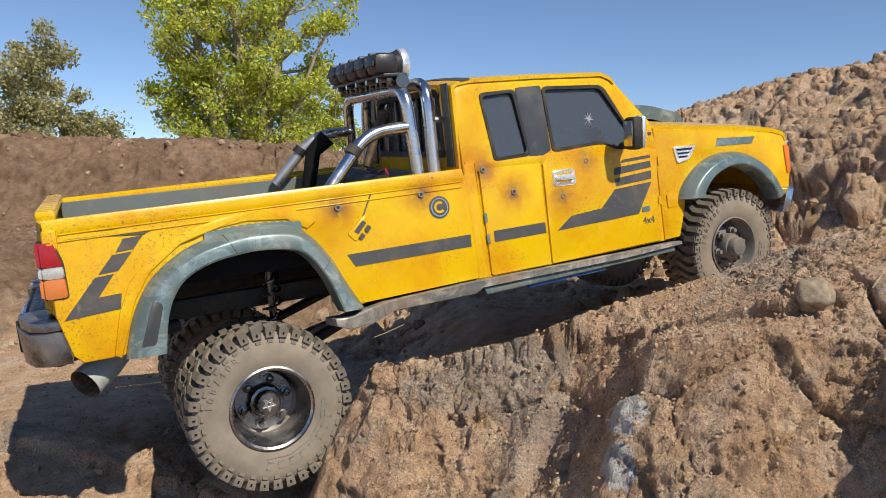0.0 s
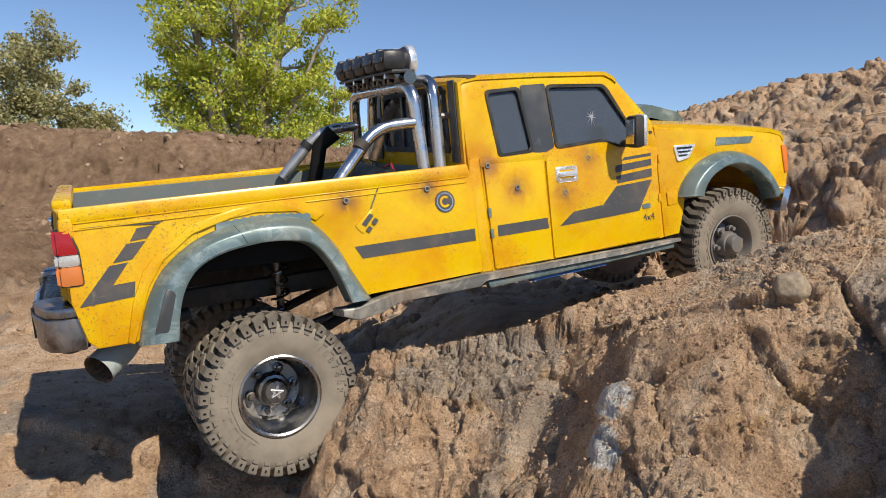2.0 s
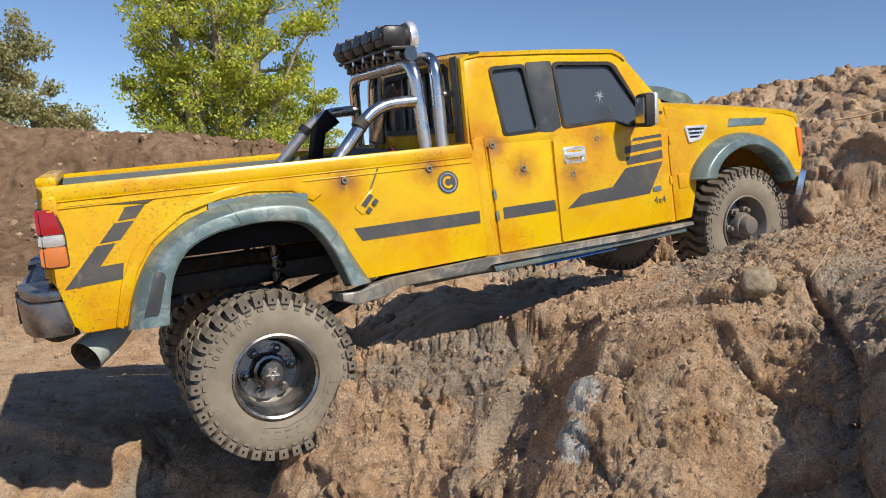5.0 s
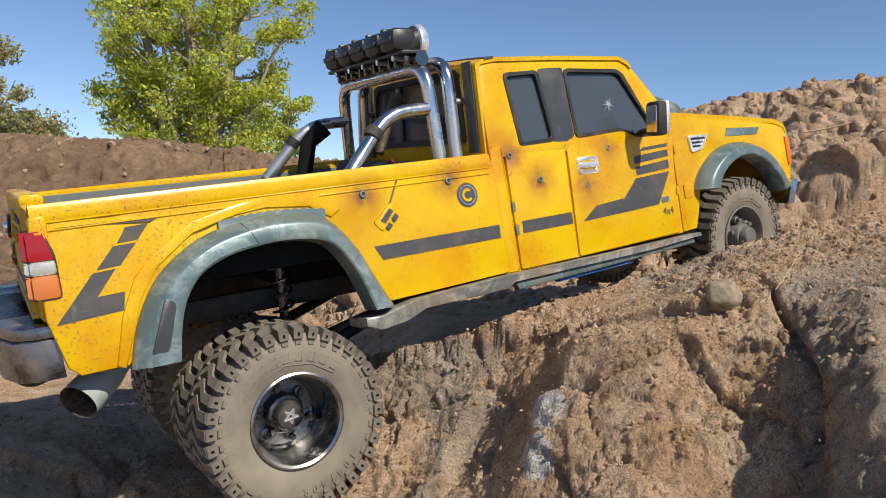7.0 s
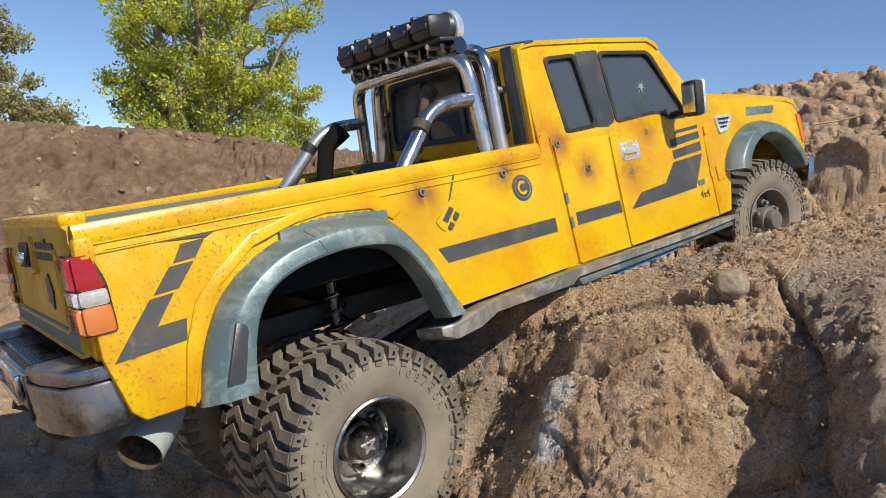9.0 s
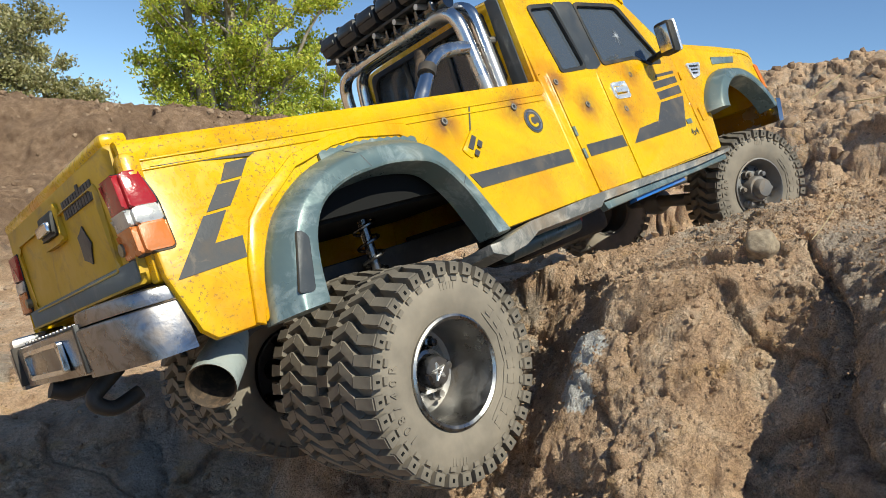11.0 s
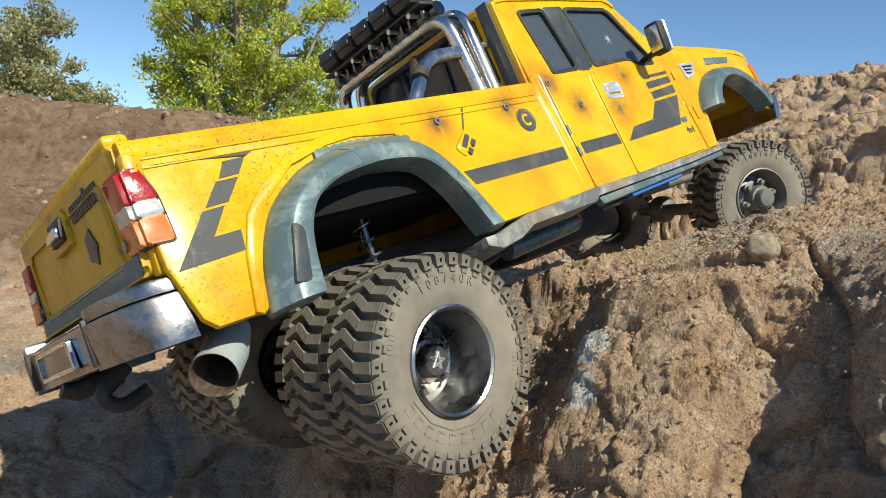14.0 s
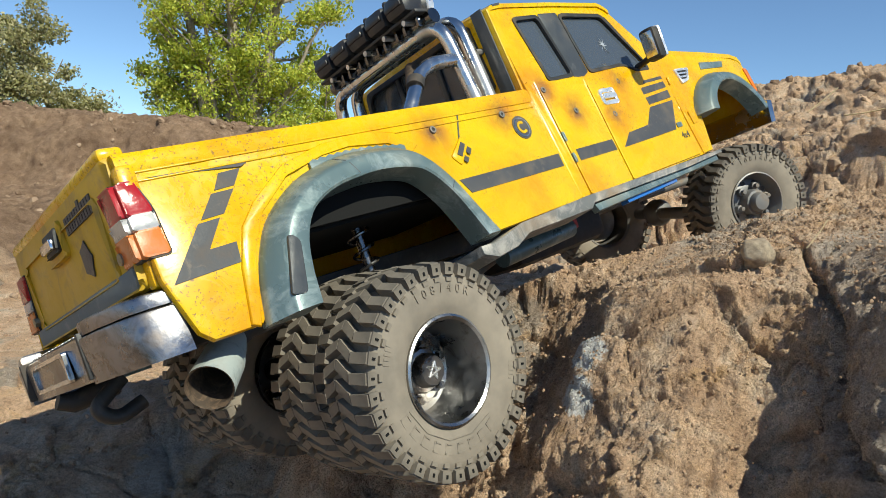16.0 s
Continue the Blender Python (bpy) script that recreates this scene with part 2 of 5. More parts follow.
def ground_height(x, y):
    pit = 0.092 + 0.035 * fractal(x, y, 0.5, 11, 3) - 0.045 * smooth(0.48, 0.25, y) - 0.035 * smooth(0.1, -0.15, x) * smooth(0.55, 0.38, y)
    far = pit + 0.10 * smooth(0.8, 2.1, y)
    # the trough behind the bank, where the front wheels stand
    shelf = 0.165 + 0.03 * smooth(0.1, 0.30, x) + 0.02 * smooth(0.28, 0.6, x)
    mix = smooth(-0.03, 0.12, x + 0.25 * (y - 0.55))
    h = far * (1 - mix) + shelf * mix
    d, edge, side = bank(x, y)
    wob = 0.022 * fractal(x, y, 0.10, 3, 3)
    dd = np.maximum(d + wob, 0)
    front = edge - 1.2 * np.maximum(-0.045 - x, 0) - (1.4 - 0.72 * smooth(0.17, 0.23, x - 0.5 * (y - 0.31))) * np.minimum(dd, 0.105) - 0.22 * np.maximum(dd - 0.105, 0)
    # a buttress with its arris by the chalk: a broad face turned to the light, a short one turned away
    c = x - 0.103 - 0.37 * (front - 0.172) + 0.010 * fractal(x, y, 0.05, 23, 3)
    out = 0.022 * np.where(c > 0, np.clip(1 - c / 0.105, 0, 1), smooth(-0.030, 0.0, c))
    # smaller flutes towards the rear wheel
    saw = np.mod(c, 0.034) / 0.034
    out = out + np.where(c < -0.02, 0.009 * np.where(saw < 0.75, saw / 0.75, (1 - saw) / 0.25), 0) * smooth(-0.02, -0.04, c)
    out = out + 0.008 * np.clip((x - 0.196 - 0.55 * (y - 0.31)) / 0.035, 0, 1)
    front = front + 1.45 * out * smooth(0.002, 0.028, dd) * smooth(0.16, 0.07, dd)
    crest = np.interp(x, [-0.05, 0.06, 0.13, 0.176, 0.207, 0.255, 0.29, 0.5], [0.203, 0.214, 0.236, 0.250, 0.261, 0.276, 0.287, 0.33]) + 0.003
    w = d / (d + np.clip(0.42 - y, 0, 1) + 1e-4)
    top = edge * (1 - w) + crest * w - 0.62 * np.maximum(y - 0.42, 0) - 1.8 * np.maximum(-0.045 - x, 0)
    h = np.where(side > 0, np.maximum(front, pit - 0.01), np.maximum(h, top))
    # the end of the bank by the rear wheel
    # far bank
    h = h + 0.25 * smooth(1.95, 2.4, y + 0.25 * fractal(x, y, 0.7, 31, 3)) * smooth(0.6, -0.3, x) * (1 + 0.30 * fractal(x, y, 0.9, 37, 3))
    # bank beyond the truck's nose
    line = 0.94 - 0.62 * (x - 0.5) + 0.16 * fractal(x, y, 0.30, 41, 3)
    rise = smooth(0.25, 0.80, x)
    wall = (0.13 + 0.05 * rise) * smooth(-0.06, 0.02, y - line) * smooth(-0.05, 0.28, x)
    slope = (0.075 + 0.045 * rise) * smooth(0.0, 0.36, y - line) * smooth(-0.05, 0.30, x)
    return h + wall + slope


def sheet(name, co, nx, ny, material):
    me = bpy.data.meshes.new(name)
    i = (np.arange(ny - 1)[:, None] * nx + np.arange(nx - 1)[None, :]).ravel()
    faces = np.stack([i, i + 1, i + nx + 1, i + nx], -1)
    me.vertices.add(len(co))
    me.vertices.foreach_set("co", co.ravel())
    me.loops.add(faces.size)
    me.loops.foreach_set("vertex_index", faces.ravel())
    me.polygons.add(len(faces))
    me.polygons.foreach_set("loop_start", np.arange(0, faces.size, 4))
    me.polygons.foreach_set("use_smooth", np.ones(len(faces), bool))
    me.update()
    me.validate()
    me.materials.append(material)
    return new(name, me)


def axis(stops):
    """Coordinates with given steps between given stops: (start, step) pairs, ending with (end, None)."""
    out = []
    for (a, step), (b, _) in zip(stops, stops[1:]):
        n = max(1, round((b - a) / step))
        out += [a + (b - a) * k / n for k in range(n)]
    return np.array(out + [stops[-1][0]])


def roughen(p, normal):
    """Breaks the smooth ground into clods and cracks, along its normals."""
    x, y, z = p
    reach = smooth(8.0, 3.0, np.hypot(x, y))
    near = smooth(0.75, 0.5, y) * smooth(-0.6, -0.3, x)
    steep = np.maximum(1 - smooth(0.55, 0.85, normal[2]), 0.75 * smooth(0.02, -0.06, x))
    farther = smooth(0.7, 1.0, y)
    warp = p + 0.010 * np.stack([noise3(p, 0.028, s) for s in (51, 52, 53)]) + 0.004 * np.stack([noise3(p, 0.008, s) for s in (54, 55, 56)])
    ridge = lambda sc, sd: 0.5 - 2 * np.abs(noise3(warp, sc, sd))
    out = 0.008 * noise3(p, 0.075, 61) * (0.35 + 0.65 * steep)
    flute = np.stack([warp[0], warp[1], warp[2] * 0.22])
    out = out + near * steep * (0.0044 * noise3(flute, 0.017, 57) + 0.0022 * noise3(flute, 0.006, 58))
    crumbly = smooth(-0.14, 0.16, noise3(p, 0.055, 68)) * 1.0 + 0.35
    tilt, gap, rnd = cells3(warp, 0.058, 70)
    out = out + near * (0.15 + 0.85 * steep) * (0.0030 * (rnd - 0.5) + 0.010 * tilt - 0.0050 * np.exp(-gap / 0.02))
    tilt, gap, rnd = cells3(warp, 0.022, 71)
    out = out + near * (0.25 + 0.75 * steep) * crumbly * (0.0016 * (rnd - 0.5) + 0.0062 * tilt - 0.0026 * np.exp(-gap / 0.04) * (noise3(p, 0.05, 67) > 0.0))
    tilt, gap, rnd = cells3(warp, 0.0088, 72)
    out = out + near * (0.4 + 0.6 * steep) * crumbly * (0.0013 * (rnd - 0.5) + 0.0044 * tilt - 0.0010 * np.exp(-gap / 0.08))
    tilt, gap, rnd = cells3(p, 0.0042, 75)
    out = out + near * crumbly * (0.0016 * (rnd - 0.5) + 0.0024 * tilt)
    out = out + near * crumbly * (0.0010 * ridge(0.006, 64) + 0.0016 * noise3(p, 0.013, 65) + 0.0011 * noise3(p, 0.0036, 66))
    tilt, gap, rnd = cells3(warp, 0.11, 76)
    out = out + farther * (0.020 * (rnd - 0.5) + 0.034 * tilt - 0.016 * np.exp(-gap / 0.035)) * (0.2 + 0.8 * steep)
    tilt, gap, rnd = cells3(warp, 0.055, 73)
    out = out + farther * (0.018 * (rnd - 0.5) + 0.026 * tilt - 0.010 * np.exp(-gap / 0.05)) * (0.35 + 0.65 * steep)
    tilt, gap, rnd = cells3(warp, 0.024, 74)
    out = out + farther * (0.009 * (rnd - 0.5) + 0.014 * tilt - 0.003 * np.exp(-gap / 0.06))
    # one long crack down the face
    line = np.abs(x - 0.194 - 0.003 * np.sin(z * 90) - 0.3 * (y - 0.31))
    out = out - near * 0.009 * np.exp(-(line / 0.0018) ** 2) * smooth(0.15, 0.19, z) * smooth(0.36, 0.34, y)
    return out * reach


def build_ground():
    ax = axis([(-400, 60), (-40, 8), (-8, 0.8), (-2.3, 0.014), (-0.6, 0.005), (-0.42, 0.0028), (-0.13, 0.0013), (0.30, 0.003), (0.9, 0.012), (1.7, 0.1), (3, 0.8), (8, 8), (40, 60), (400, None)])
    ay = axis([(-40, 8), (-8, 0.8), (-1, 0.05), (0.08, 0.004), (0.20, 0.00115), (0.47, 0.0035), (0.9, 0.007), (1.6, 0.013), (2.7, 0.1), (4, 0.8), (8, 8), (40, 60), (400, None)])
    gx, gy = np.meshgrid(ax, ay)
    gz = ground_height(gx, gy)
    zy, zx = np.gradient(gz, ay, ax)
    n = np.stack([-zx, -zy, np.ones_like(gz)])
    n = n / np.sqrt((n ** 2).sum(0))
    p = np.stack([gx, gy, gz])
    p = p + n * roughen(p, n)
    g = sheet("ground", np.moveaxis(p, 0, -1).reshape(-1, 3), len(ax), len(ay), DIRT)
    return tagged(g, "dry brown clay ground with a broken cracked bank", "ground", kind="structure"), p


GROUND, GROUND_P = build_ground()


def clod_shape(rng, n=1):
    """A lumpy clod of unit size: points and triangles."""
    bm = bmesh.new()
    bmesh.ops.create_icosphere(bm, subdivisions=n, radius=1)
    co = np.array([v.co for v in bm.verts])
    tri = np.array([[v.index for v in f.verts] for f in bm.faces])
    bm.free()
    co = co * (0.72 + 0.55 * rng.random((len(co), 1))) * np.array([1.0, 0.85, 0.7])
    return co, tri


def scatter(name, spots, label, material):
    """Clods lying at spots of (x, y, z, size), in one mesh."""
    rng = np.random.default_rng(5)
    shapes = [clod_shape(rng, 2 if k < 6 else 1) for k in range(18)]
    cos, tris, base = [], [], 0
    for x, y, z, s in spots:
        co, tri = shapes[rng.integers(0, 6) if s > 0.012 else rng.integers(6, 18)]
        q = Euler(rng.random(3) * 6.28).to_matrix()
        cos.append(co @ np.array(q).T * s + (x, y, z))
        tris.append(tri + base)
        base += len(co)
    co, tri = np.concatenate(cos), np.concatenate(tris)
    me = bpy.data.meshes.new(name)
    me.from_pydata(co.tolist(), [], tri.tolist())
    me.polygons.foreach_set("use_smooth", np.zeros(len(tri), bool))
    me.materials.append(material)
    return tagged(new(name, me), label, "dirt clods", kind="stuff")


def clods():
    rng = np.random.default_rng(8)
    P = GROUND_P.reshape(3, -1).T
    def pick(x0, x1, y0, y1, count, lo, hi, power=2.5):
        sel = P[(P[:, 0] > x0) & (P[:, 0] < x1) & (P[:, 1] > y0) & (P[:, 1] < y1)]
        # even by area, so that finely meshed parts get no more
        key = np.floor(sel[:, :2] / (0.004 if y1 < 0.7 else 0.014)).astype(int)
        _, first = np.unique(key, axis=0, return_index=True)
        sel = sel[first]
        got = sel[rng.integers(0, len(sel), count)]
        size = lo + (hi - lo) * rng.random(count) ** power
        return [(a + rng.normal() * 0.002, b + rng.normal() * 0.002, c - 0.15 * s, s) for (a, b, c), s in zip(got, size)]
    near = pick(-0.05, 0.32, 0.24, 0.55, 20000, 0.0004, 0.0016, 4) + pick(-0.5, 0.05, 0.3, 0.8, 1500, 0.0008, 0.004, 5)
    far = pick(0.15, 1.5, 0.75, 1.6, 3000, 0.002, 0.015, 5.0) + pick(-2.2, 0.7, 1.7, 2.6, 3000, 0.003, 0.014, 5.0) + pick(-1.2, 0.3, 0.75, 1.8, 500, 0.003, 0.02, 4)
    scatter("dirt_crumbs", near, "small tan clay crumbs lying on the bank", CRUMB)
    scatter("dirt_clods", far, "brown clay clods heaped on the far banks", CLOD)


clods()


def stone():
    bm = bmesh.new()
    bmesh.ops.create_icosphere(bm, subdivisions=4, radius=1)
    for v in bm.verts:
        p = v.co.copy()
        d = 1 + 0.22 * noise.noise(p * 1.3 + Vector((4, 2, 1))) + 0.06 * noise.noise(p * 5)
        for a in ((0.3, -0.9, 0.3), (-0.7, -0.4, 0.6), (0.8, -0.3, 0.5), (0, 0.2, 1)):
            a = Vector(a).normalized()
            d = min(d, 0.84 / max(0.05, p.dot(a))) if p.dot(a) > 0 else d
        v.co = p * d
        v.co = Vector((v.co.x * 0.0092, v.co.y * 0.0086, v.co.z * 0.0088))
    m = mat("grey_brown_stone", (0.3, 0.26, 0.2), 0.9)
    n = Nodes(m)
    n.colour(n.ramp(n.noise(260.0, 6, 0.7), [(0.3, (0.16, 0.12, 0.085)), (0.55, (0.31, 0.245, 0.17)), (0.8, (0.44, 0.37, 0.28))]))
    n.bump(n.noise(700.0, 4, 0.6), 0.5, 0.0008)
    ob = part("stone", bm, m, None, smooth=True)
    ob.matrix_basis = pose(0.1735, 0.3265, 0.2500, 10, -15, 20)
    return tagged(ob, "grey-brown stone set in the clay bank", "stone")


stone()


def straws():
    m = mat("dry_straw", (0.52, 0.40, 0.22), 0.8)
    for x, y, z, a, b, s in ((0.197, 0.317, 0.258, 50, 35, 0.016), (0.135, 0.300, 0.185, 80, 60, 0.012), (0.56, 0.90, 0.40, 20, 10, 0.06), (0.60, 0.93, 0.36, -15, 15, 0.05), (0.52, 0.93, 0.41, 60, 20, 0.05), (-0.04, 0.45, 0.205, 40, 15, 0.016)):
        d = Vector((math.cos(radians(a)) * math.cos(radians(b)), 0.2, math.sin(radians(b)))).normalized()
        p = Vector((x, y, z))
        bm = bmesh.new()
        side, up = d.orthogonal().normalized(), d.cross(d.orthogonal()).normalized()
        rings = [[bm.verts.new(p + d * s * t + up * 0.08 * s * t * t + (side * math.cos(k) + up * math.sin(k)) * 0.018 * s) for k in (0, 2.1, 4.2)] for t in (-0.3, 0.2, 0.6, 1.0)]
        for r, q in zip(rings, rings[1:]):
            for k in range(3):
                bm.faces.new((r[k], r[(k + 1) % 3], q[(k + 1) % 3], q[k]))
        tagged(part("straw", bm, m), "thin dry straw stuck in the clay", "straw", group="straws on the bank")


straws()


# ---- trees beyond the far bank ----
def leaf_material(name, a, b, c):
    m = mat(name, a, 0.6)
    n = Nodes(m)
    g = n.t.nodes.new("ShaderNodeNewGeometry")
    n.colour(n.ramp(g.outputs["Random Per Island"], [(0.05, a), (0.6, b), (0.95, c)]))
    n.bsdf.inputs["Transmission Weight"].default_value = 0.0
    tr = n.t.nodes.new("ShaderNodeBsdfTranslucent")
    mx = n.t.nodes.new("ShaderNodeMixShader")
    mx.inputs[0].default_value = 0.45
    n.link(n.bsdf.inputs["Base Color"].links[0].from_socket, tr.inputs[0])
    out = n.t.nodes["Material Output"]
    n.link(n.bsdf.outputs[0], mx.inputs[1])
    n.link(tr.outputs[0], mx.inputs[2])
    n.link(mx.outputs[0], out.inputs[0])
    return m


BARK = mat("pale_bark", (0.30, 0.26, 0.20), 0.9)
_n = Nodes(BARK)
_n.colour(_n.ramp(_n.noise(9.0, 5, 0.7), [(0.3, (0.14, 0.11, 0.08)), (0.7, (0.42, 0.38, 0.30))]))
LEAF_A = leaf_material("yellow_green_leaves", (0.26, 0.34, 0.04), (0.50, 0.56, 0.07), (0.72, 0.68, 0.13))
LEAF_B = leaf_material("olive_leaves", (0.24, 0.24, 0.09), (0.40, 0.38, 0.17), (0.55, 0.50, 0.30))


def limb(bm, pts, r0, r1, seg=7):
    rings = []
    for i, p in enumerate(pts):
        d = (pts[min(i + 1, len(pts) - 1)] - pts[max(i - 1, 0)]).normalized()
        u = d.orthogonal().normalized()
        w = d.cross(u)
        r = r0 + (r1 - r0) * i / (len(pts) - 1)
        rings.append([bm.verts.new(p + (u * math.cos(a) + w * math.sin(a)) * r) for a in [2 * math.pi * k / seg for k in range(seg)]])
    for a, b in zip(rings, rings[1:]):
        for k in range(seg):
            bm.faces.new((a[k], a[(k + 1) % seg], b[(k + 1) % seg], b[k]))


def tree(name, place, stems, leaf, size, per_clump, seed, label, category="tree"):
    """Stems are (lean x, lean y, height, first limb, spread); limbs rise from them and carry clumps of leaves."""
    rng = random.Random(seed)
    nr = np.random.default_rng(seed)
    root = tagged(new(name), label, category)
    root.matrix_basis = Matrix.Translation(place)
    wood = bmesh.new()
    ends = []
    for lx, ly, height, low, spread in stems:
        base = Vector((lx * 0.15, ly * 0.15, -0.3))
        tip = Vector((lx, ly, height))
        mid = [base.lerp(tip, t) + Vector((rng.gauss(0, 0.05), rng.gauss(0, 0.05), 0)) * height * 0.3 * t for t in [k / 8 for k in range(9)]]
        limb(wood, mid, 0.022 * height, 0.004 * height)
        for k in range(int(10 + 5 * height)):
            t = low + (1 - low) * rng.random()
            p = mid[min(int(t * 8), 7)].lerp(mid[min(int(t * 8) + 1, 8)], t * 8 % 1)
            a = rng.random() * 6.283
            ln = spread * (1.15 - 0.75 * t) * (0.45 + 0.75 * rng.random())
            e = p + Vector((math.cos(a) * ln, math.sin(a) * ln, ln * (0.25 + 0.7 * rng.random())))
            m = p.lerp(e, 0.5) + Vector((0, 0, -0.08 * ln))
            limb(wood, [p, m, e], 0.006 * height, 0.0015 * height, 5)
            for q in (m.lerp(e, 0.15), m.lerp(e, 0.6), e):
                if rng.random() < 0.86:
                    ends.append((q, 0.10 + 0.16 * rng.random()))
    part("trunk", wood, BARK, root, smooth=True)
    pts = []
    for q, r in ends:
        r = r * size
        n = int(per_clump * (0.5 + rng.random()))
        d = nr.normal(size=(n, 3))
        d = d / np.linalg.norm(d, axis=1, keepdims=True) * (nr.random((n, 1)) ** 0.45) * np.array([1.2, 1.2, 0.85])
        pts.append(np.array(q) + d * r)
    c = np.concatenate(pts)
    n = len(c)
    u = nr.normal(size=(n, 3))
    u /= np.linalg.norm(u, axis=1, keepdims=True)
    v = np.cross(u, nr.normal(size=(n, 3)))
    v /= np.linalg.norm(v, axis=1, keepdims=True)
    s = (0.022 + 0.022 * nr.random((n, 1))) * size ** 0.5
    quad = np.stack([c - u * s, c + v * s * 0.55, c + u * s, c - v * s * 0.55], 1).reshape(-1, 3)
    me = bpy.data.meshes.new("crown")
    me.vertices.add(len(quad))
    me.vertices.foreach_set("co", quad.ravel())
    me.loops.add(4 * n)
    me.loops.foreach_set("vertex_index", np.arange(4 * n))
    me.polygons.add(n)
    me.polygons.foreach_set("loop_start", np.arange(0, 4 * n, 4))
    me.update()
    me.materials.append(leaf)
    crown = new("crown", me)
    crown.parent = root
    return root


tree("poplar_tree", (-4.0, 14.0, 0.2), [(-1.4, 0.2, 6.2, 0.14, 1.1), (0.2, 0, 7.6, 0.06, 1.35), (1.5, 0.4, 7.0, 0.08, 1.25), (-0.5, -0.4, 4.0, 0.04, 1.5), (0.9, -0.3, 3.4, 0.02, 1.6), (-1.7, -0.1, 2.0, 0.05, 0.75), (1.9, 0.1, 3.6, 0.05, 1.0), (-1.6, 0.3, 4.4, 0.25, 0.8)], LEAF_A, 1.25, 95, 4, "tall yellow-green poplar beyond the far bank")
tree("olive_bush", (-8.4, 14.5, 0.1), [(-0.9, 0, 2.7, 0.05, 1.3), (0.1, 0.2, 2.9, 0.05, 1.3), (0.9, 0, 2.3, 0.02, 1.2), (-0.3, -0.2, 1.7, 0.0, 1.4), (1.4, 0.1, 1.5, 0.0, 1.0), (-1.6, -0.1, 1.9, 0.0, 1.2)], LEAF_B, 1.35, 110, 9, "olive-green bush beyond the far bank", "bush")
tree("young_poplar", (-2.2, 14.6, 0.2), [(0.0, 0, 2.3, 0.05, 0.7), (-0.5, 0.2, 1.8, 0.02, 0.7)], LEAF_A, 1.0, 90, 13, "small young poplar beyond the far bank")

# ---- truck materials ----
# bullet holes in the truck's side: length and height in millimetres
HOLES = [(-173, 37.5), (-110, 40), (-32, 34), (13, 26), (40, 52), (-56.5, 53)]


def yellow_material():
    m = mat("weathered_yellow_paint", (0.82, 0.40, 0.008), 0.3)
    n = Nodes(m)
    big = n.noise(22.0, 5, 0.6, 0.6)
    c = n.ramp(big, [(0.38, (0.68, 0.44, 0.002)), (0.58, (0.66, 0.375, 0.002)), (0.74, (0.60, 0.26, 0.005))])
    spot = n.noise(700.0, 3, 0.7)
    where = n.noise(14.0, 4, 0.6)
    c = n.mix(n.math("MULTIPLY", n.grey(spot, 0.58, 0.64), n.grey(where, 0.44, 0.62)), c, (0.22, 0.13, 0.05))
    streak = n.noise(75.0, 6, 0.75, 1.5)
    c = n.mix(n.grey(streak, 0.66, 0.78, 0.0, 0.55), c, (0.30, 0.17, 0.06))
    flat = n.t.nodes.new("ShaderNodeVectorMath")
    flat.operation = "MULTIPLY"
    flat.inputs[1].default_value = (1, 0, 1)
    n.link(n.co, flat.inputs[0])
    rust, soot = 0.0, 0.0
    for x, z in HOLES:
        far = n.t.nodes.new("ShaderNodeVectorMath")
        far.operation = "DISTANCE"
        far.inputs[1].default_value = (x * 0.001, 0, z * 0.000988)
        n.link(flat.outputs[0], far.inputs[0])
        rust = n.math("MAXIMUM", rust, n.grey(far.outputs["Value"], 0.003, 0.021, 1.0, 0.0))
        soot = n.math("MAXIMUM", soot, n.grey(far.outputs["Value"], 0.0022, 0.0095, 1.0, 0.0))
    blot = n.noise(95.0, 5, 0.65, 0.8)
    c = n.mix(n.math("MULTIPLY", rust, n.grey(blot, 0.30, 0.62, 0.15, 1.0)), c, (0.46, 0.155, 0.008))
    c = n.mix(n.math("MULTIPLY", soot, n.grey(blot, 0.35, 0.60, 0.2, 0.9)), c, (0.10, 0.07, 0.045))
    # orange wash low behind the arches and along the cab corner
    c = n.mix(n.math("MULTIPLY", n.grey(n.noise(11.0, 4, 0.6), 0.50, 0.64), n.grey(blot, 0.35, 0.65, 0.2, 0.7)), c, (0.58, 0.24, 0.006))
    n.colour(c)
    n.rough(n.grey(streak, 0.45, 0.7, 0.22, 0.55))
    n.bsdf.inputs["Specular IOR Level"].default_value = 0.35
    n.bsdf.inputs["Coat Weight"].default_value = 0.08
    n.bsdf.inputs["Coat Roughness"].default_value = 0.15
    n.bump(n.noise(60.0, 3), 0.06, 0.002)
    return m


def worn_material(name, colour, worn, rough=0.4, metal=0.0, amount=0.5, scale=60.0, dust=0.35):
    m = mat(name, colour, rough, metal)
    n = Nodes(m)
    a = n.noise(scale, 6, 0.7, 0.8)
    c = n.mix(n.grey(a, 0.62 - 0.25 * amount, 0.80 - 0.2 * amount), colour, worn)
    d = n.noise(scale * 0.35, 5, 0.65)
    c = n.mix(n.grey(d, 0.52, 0.72, 0.0, dust), c, (0.27, 0.19, 0.12))
    n.colour(c)
    n.rough(n.grey(d, 0.4, 0.7, rough, min(1.0, rough + 0.35)))
    if metal:
        n.link(n.grey(d, 0.5, 0.75, metal, metal * 0.35), n.bsdf.inputs["Metallic"])
    n.bump(n.noise(scale * 6, 4), 0.12, 0.0008)
    return m


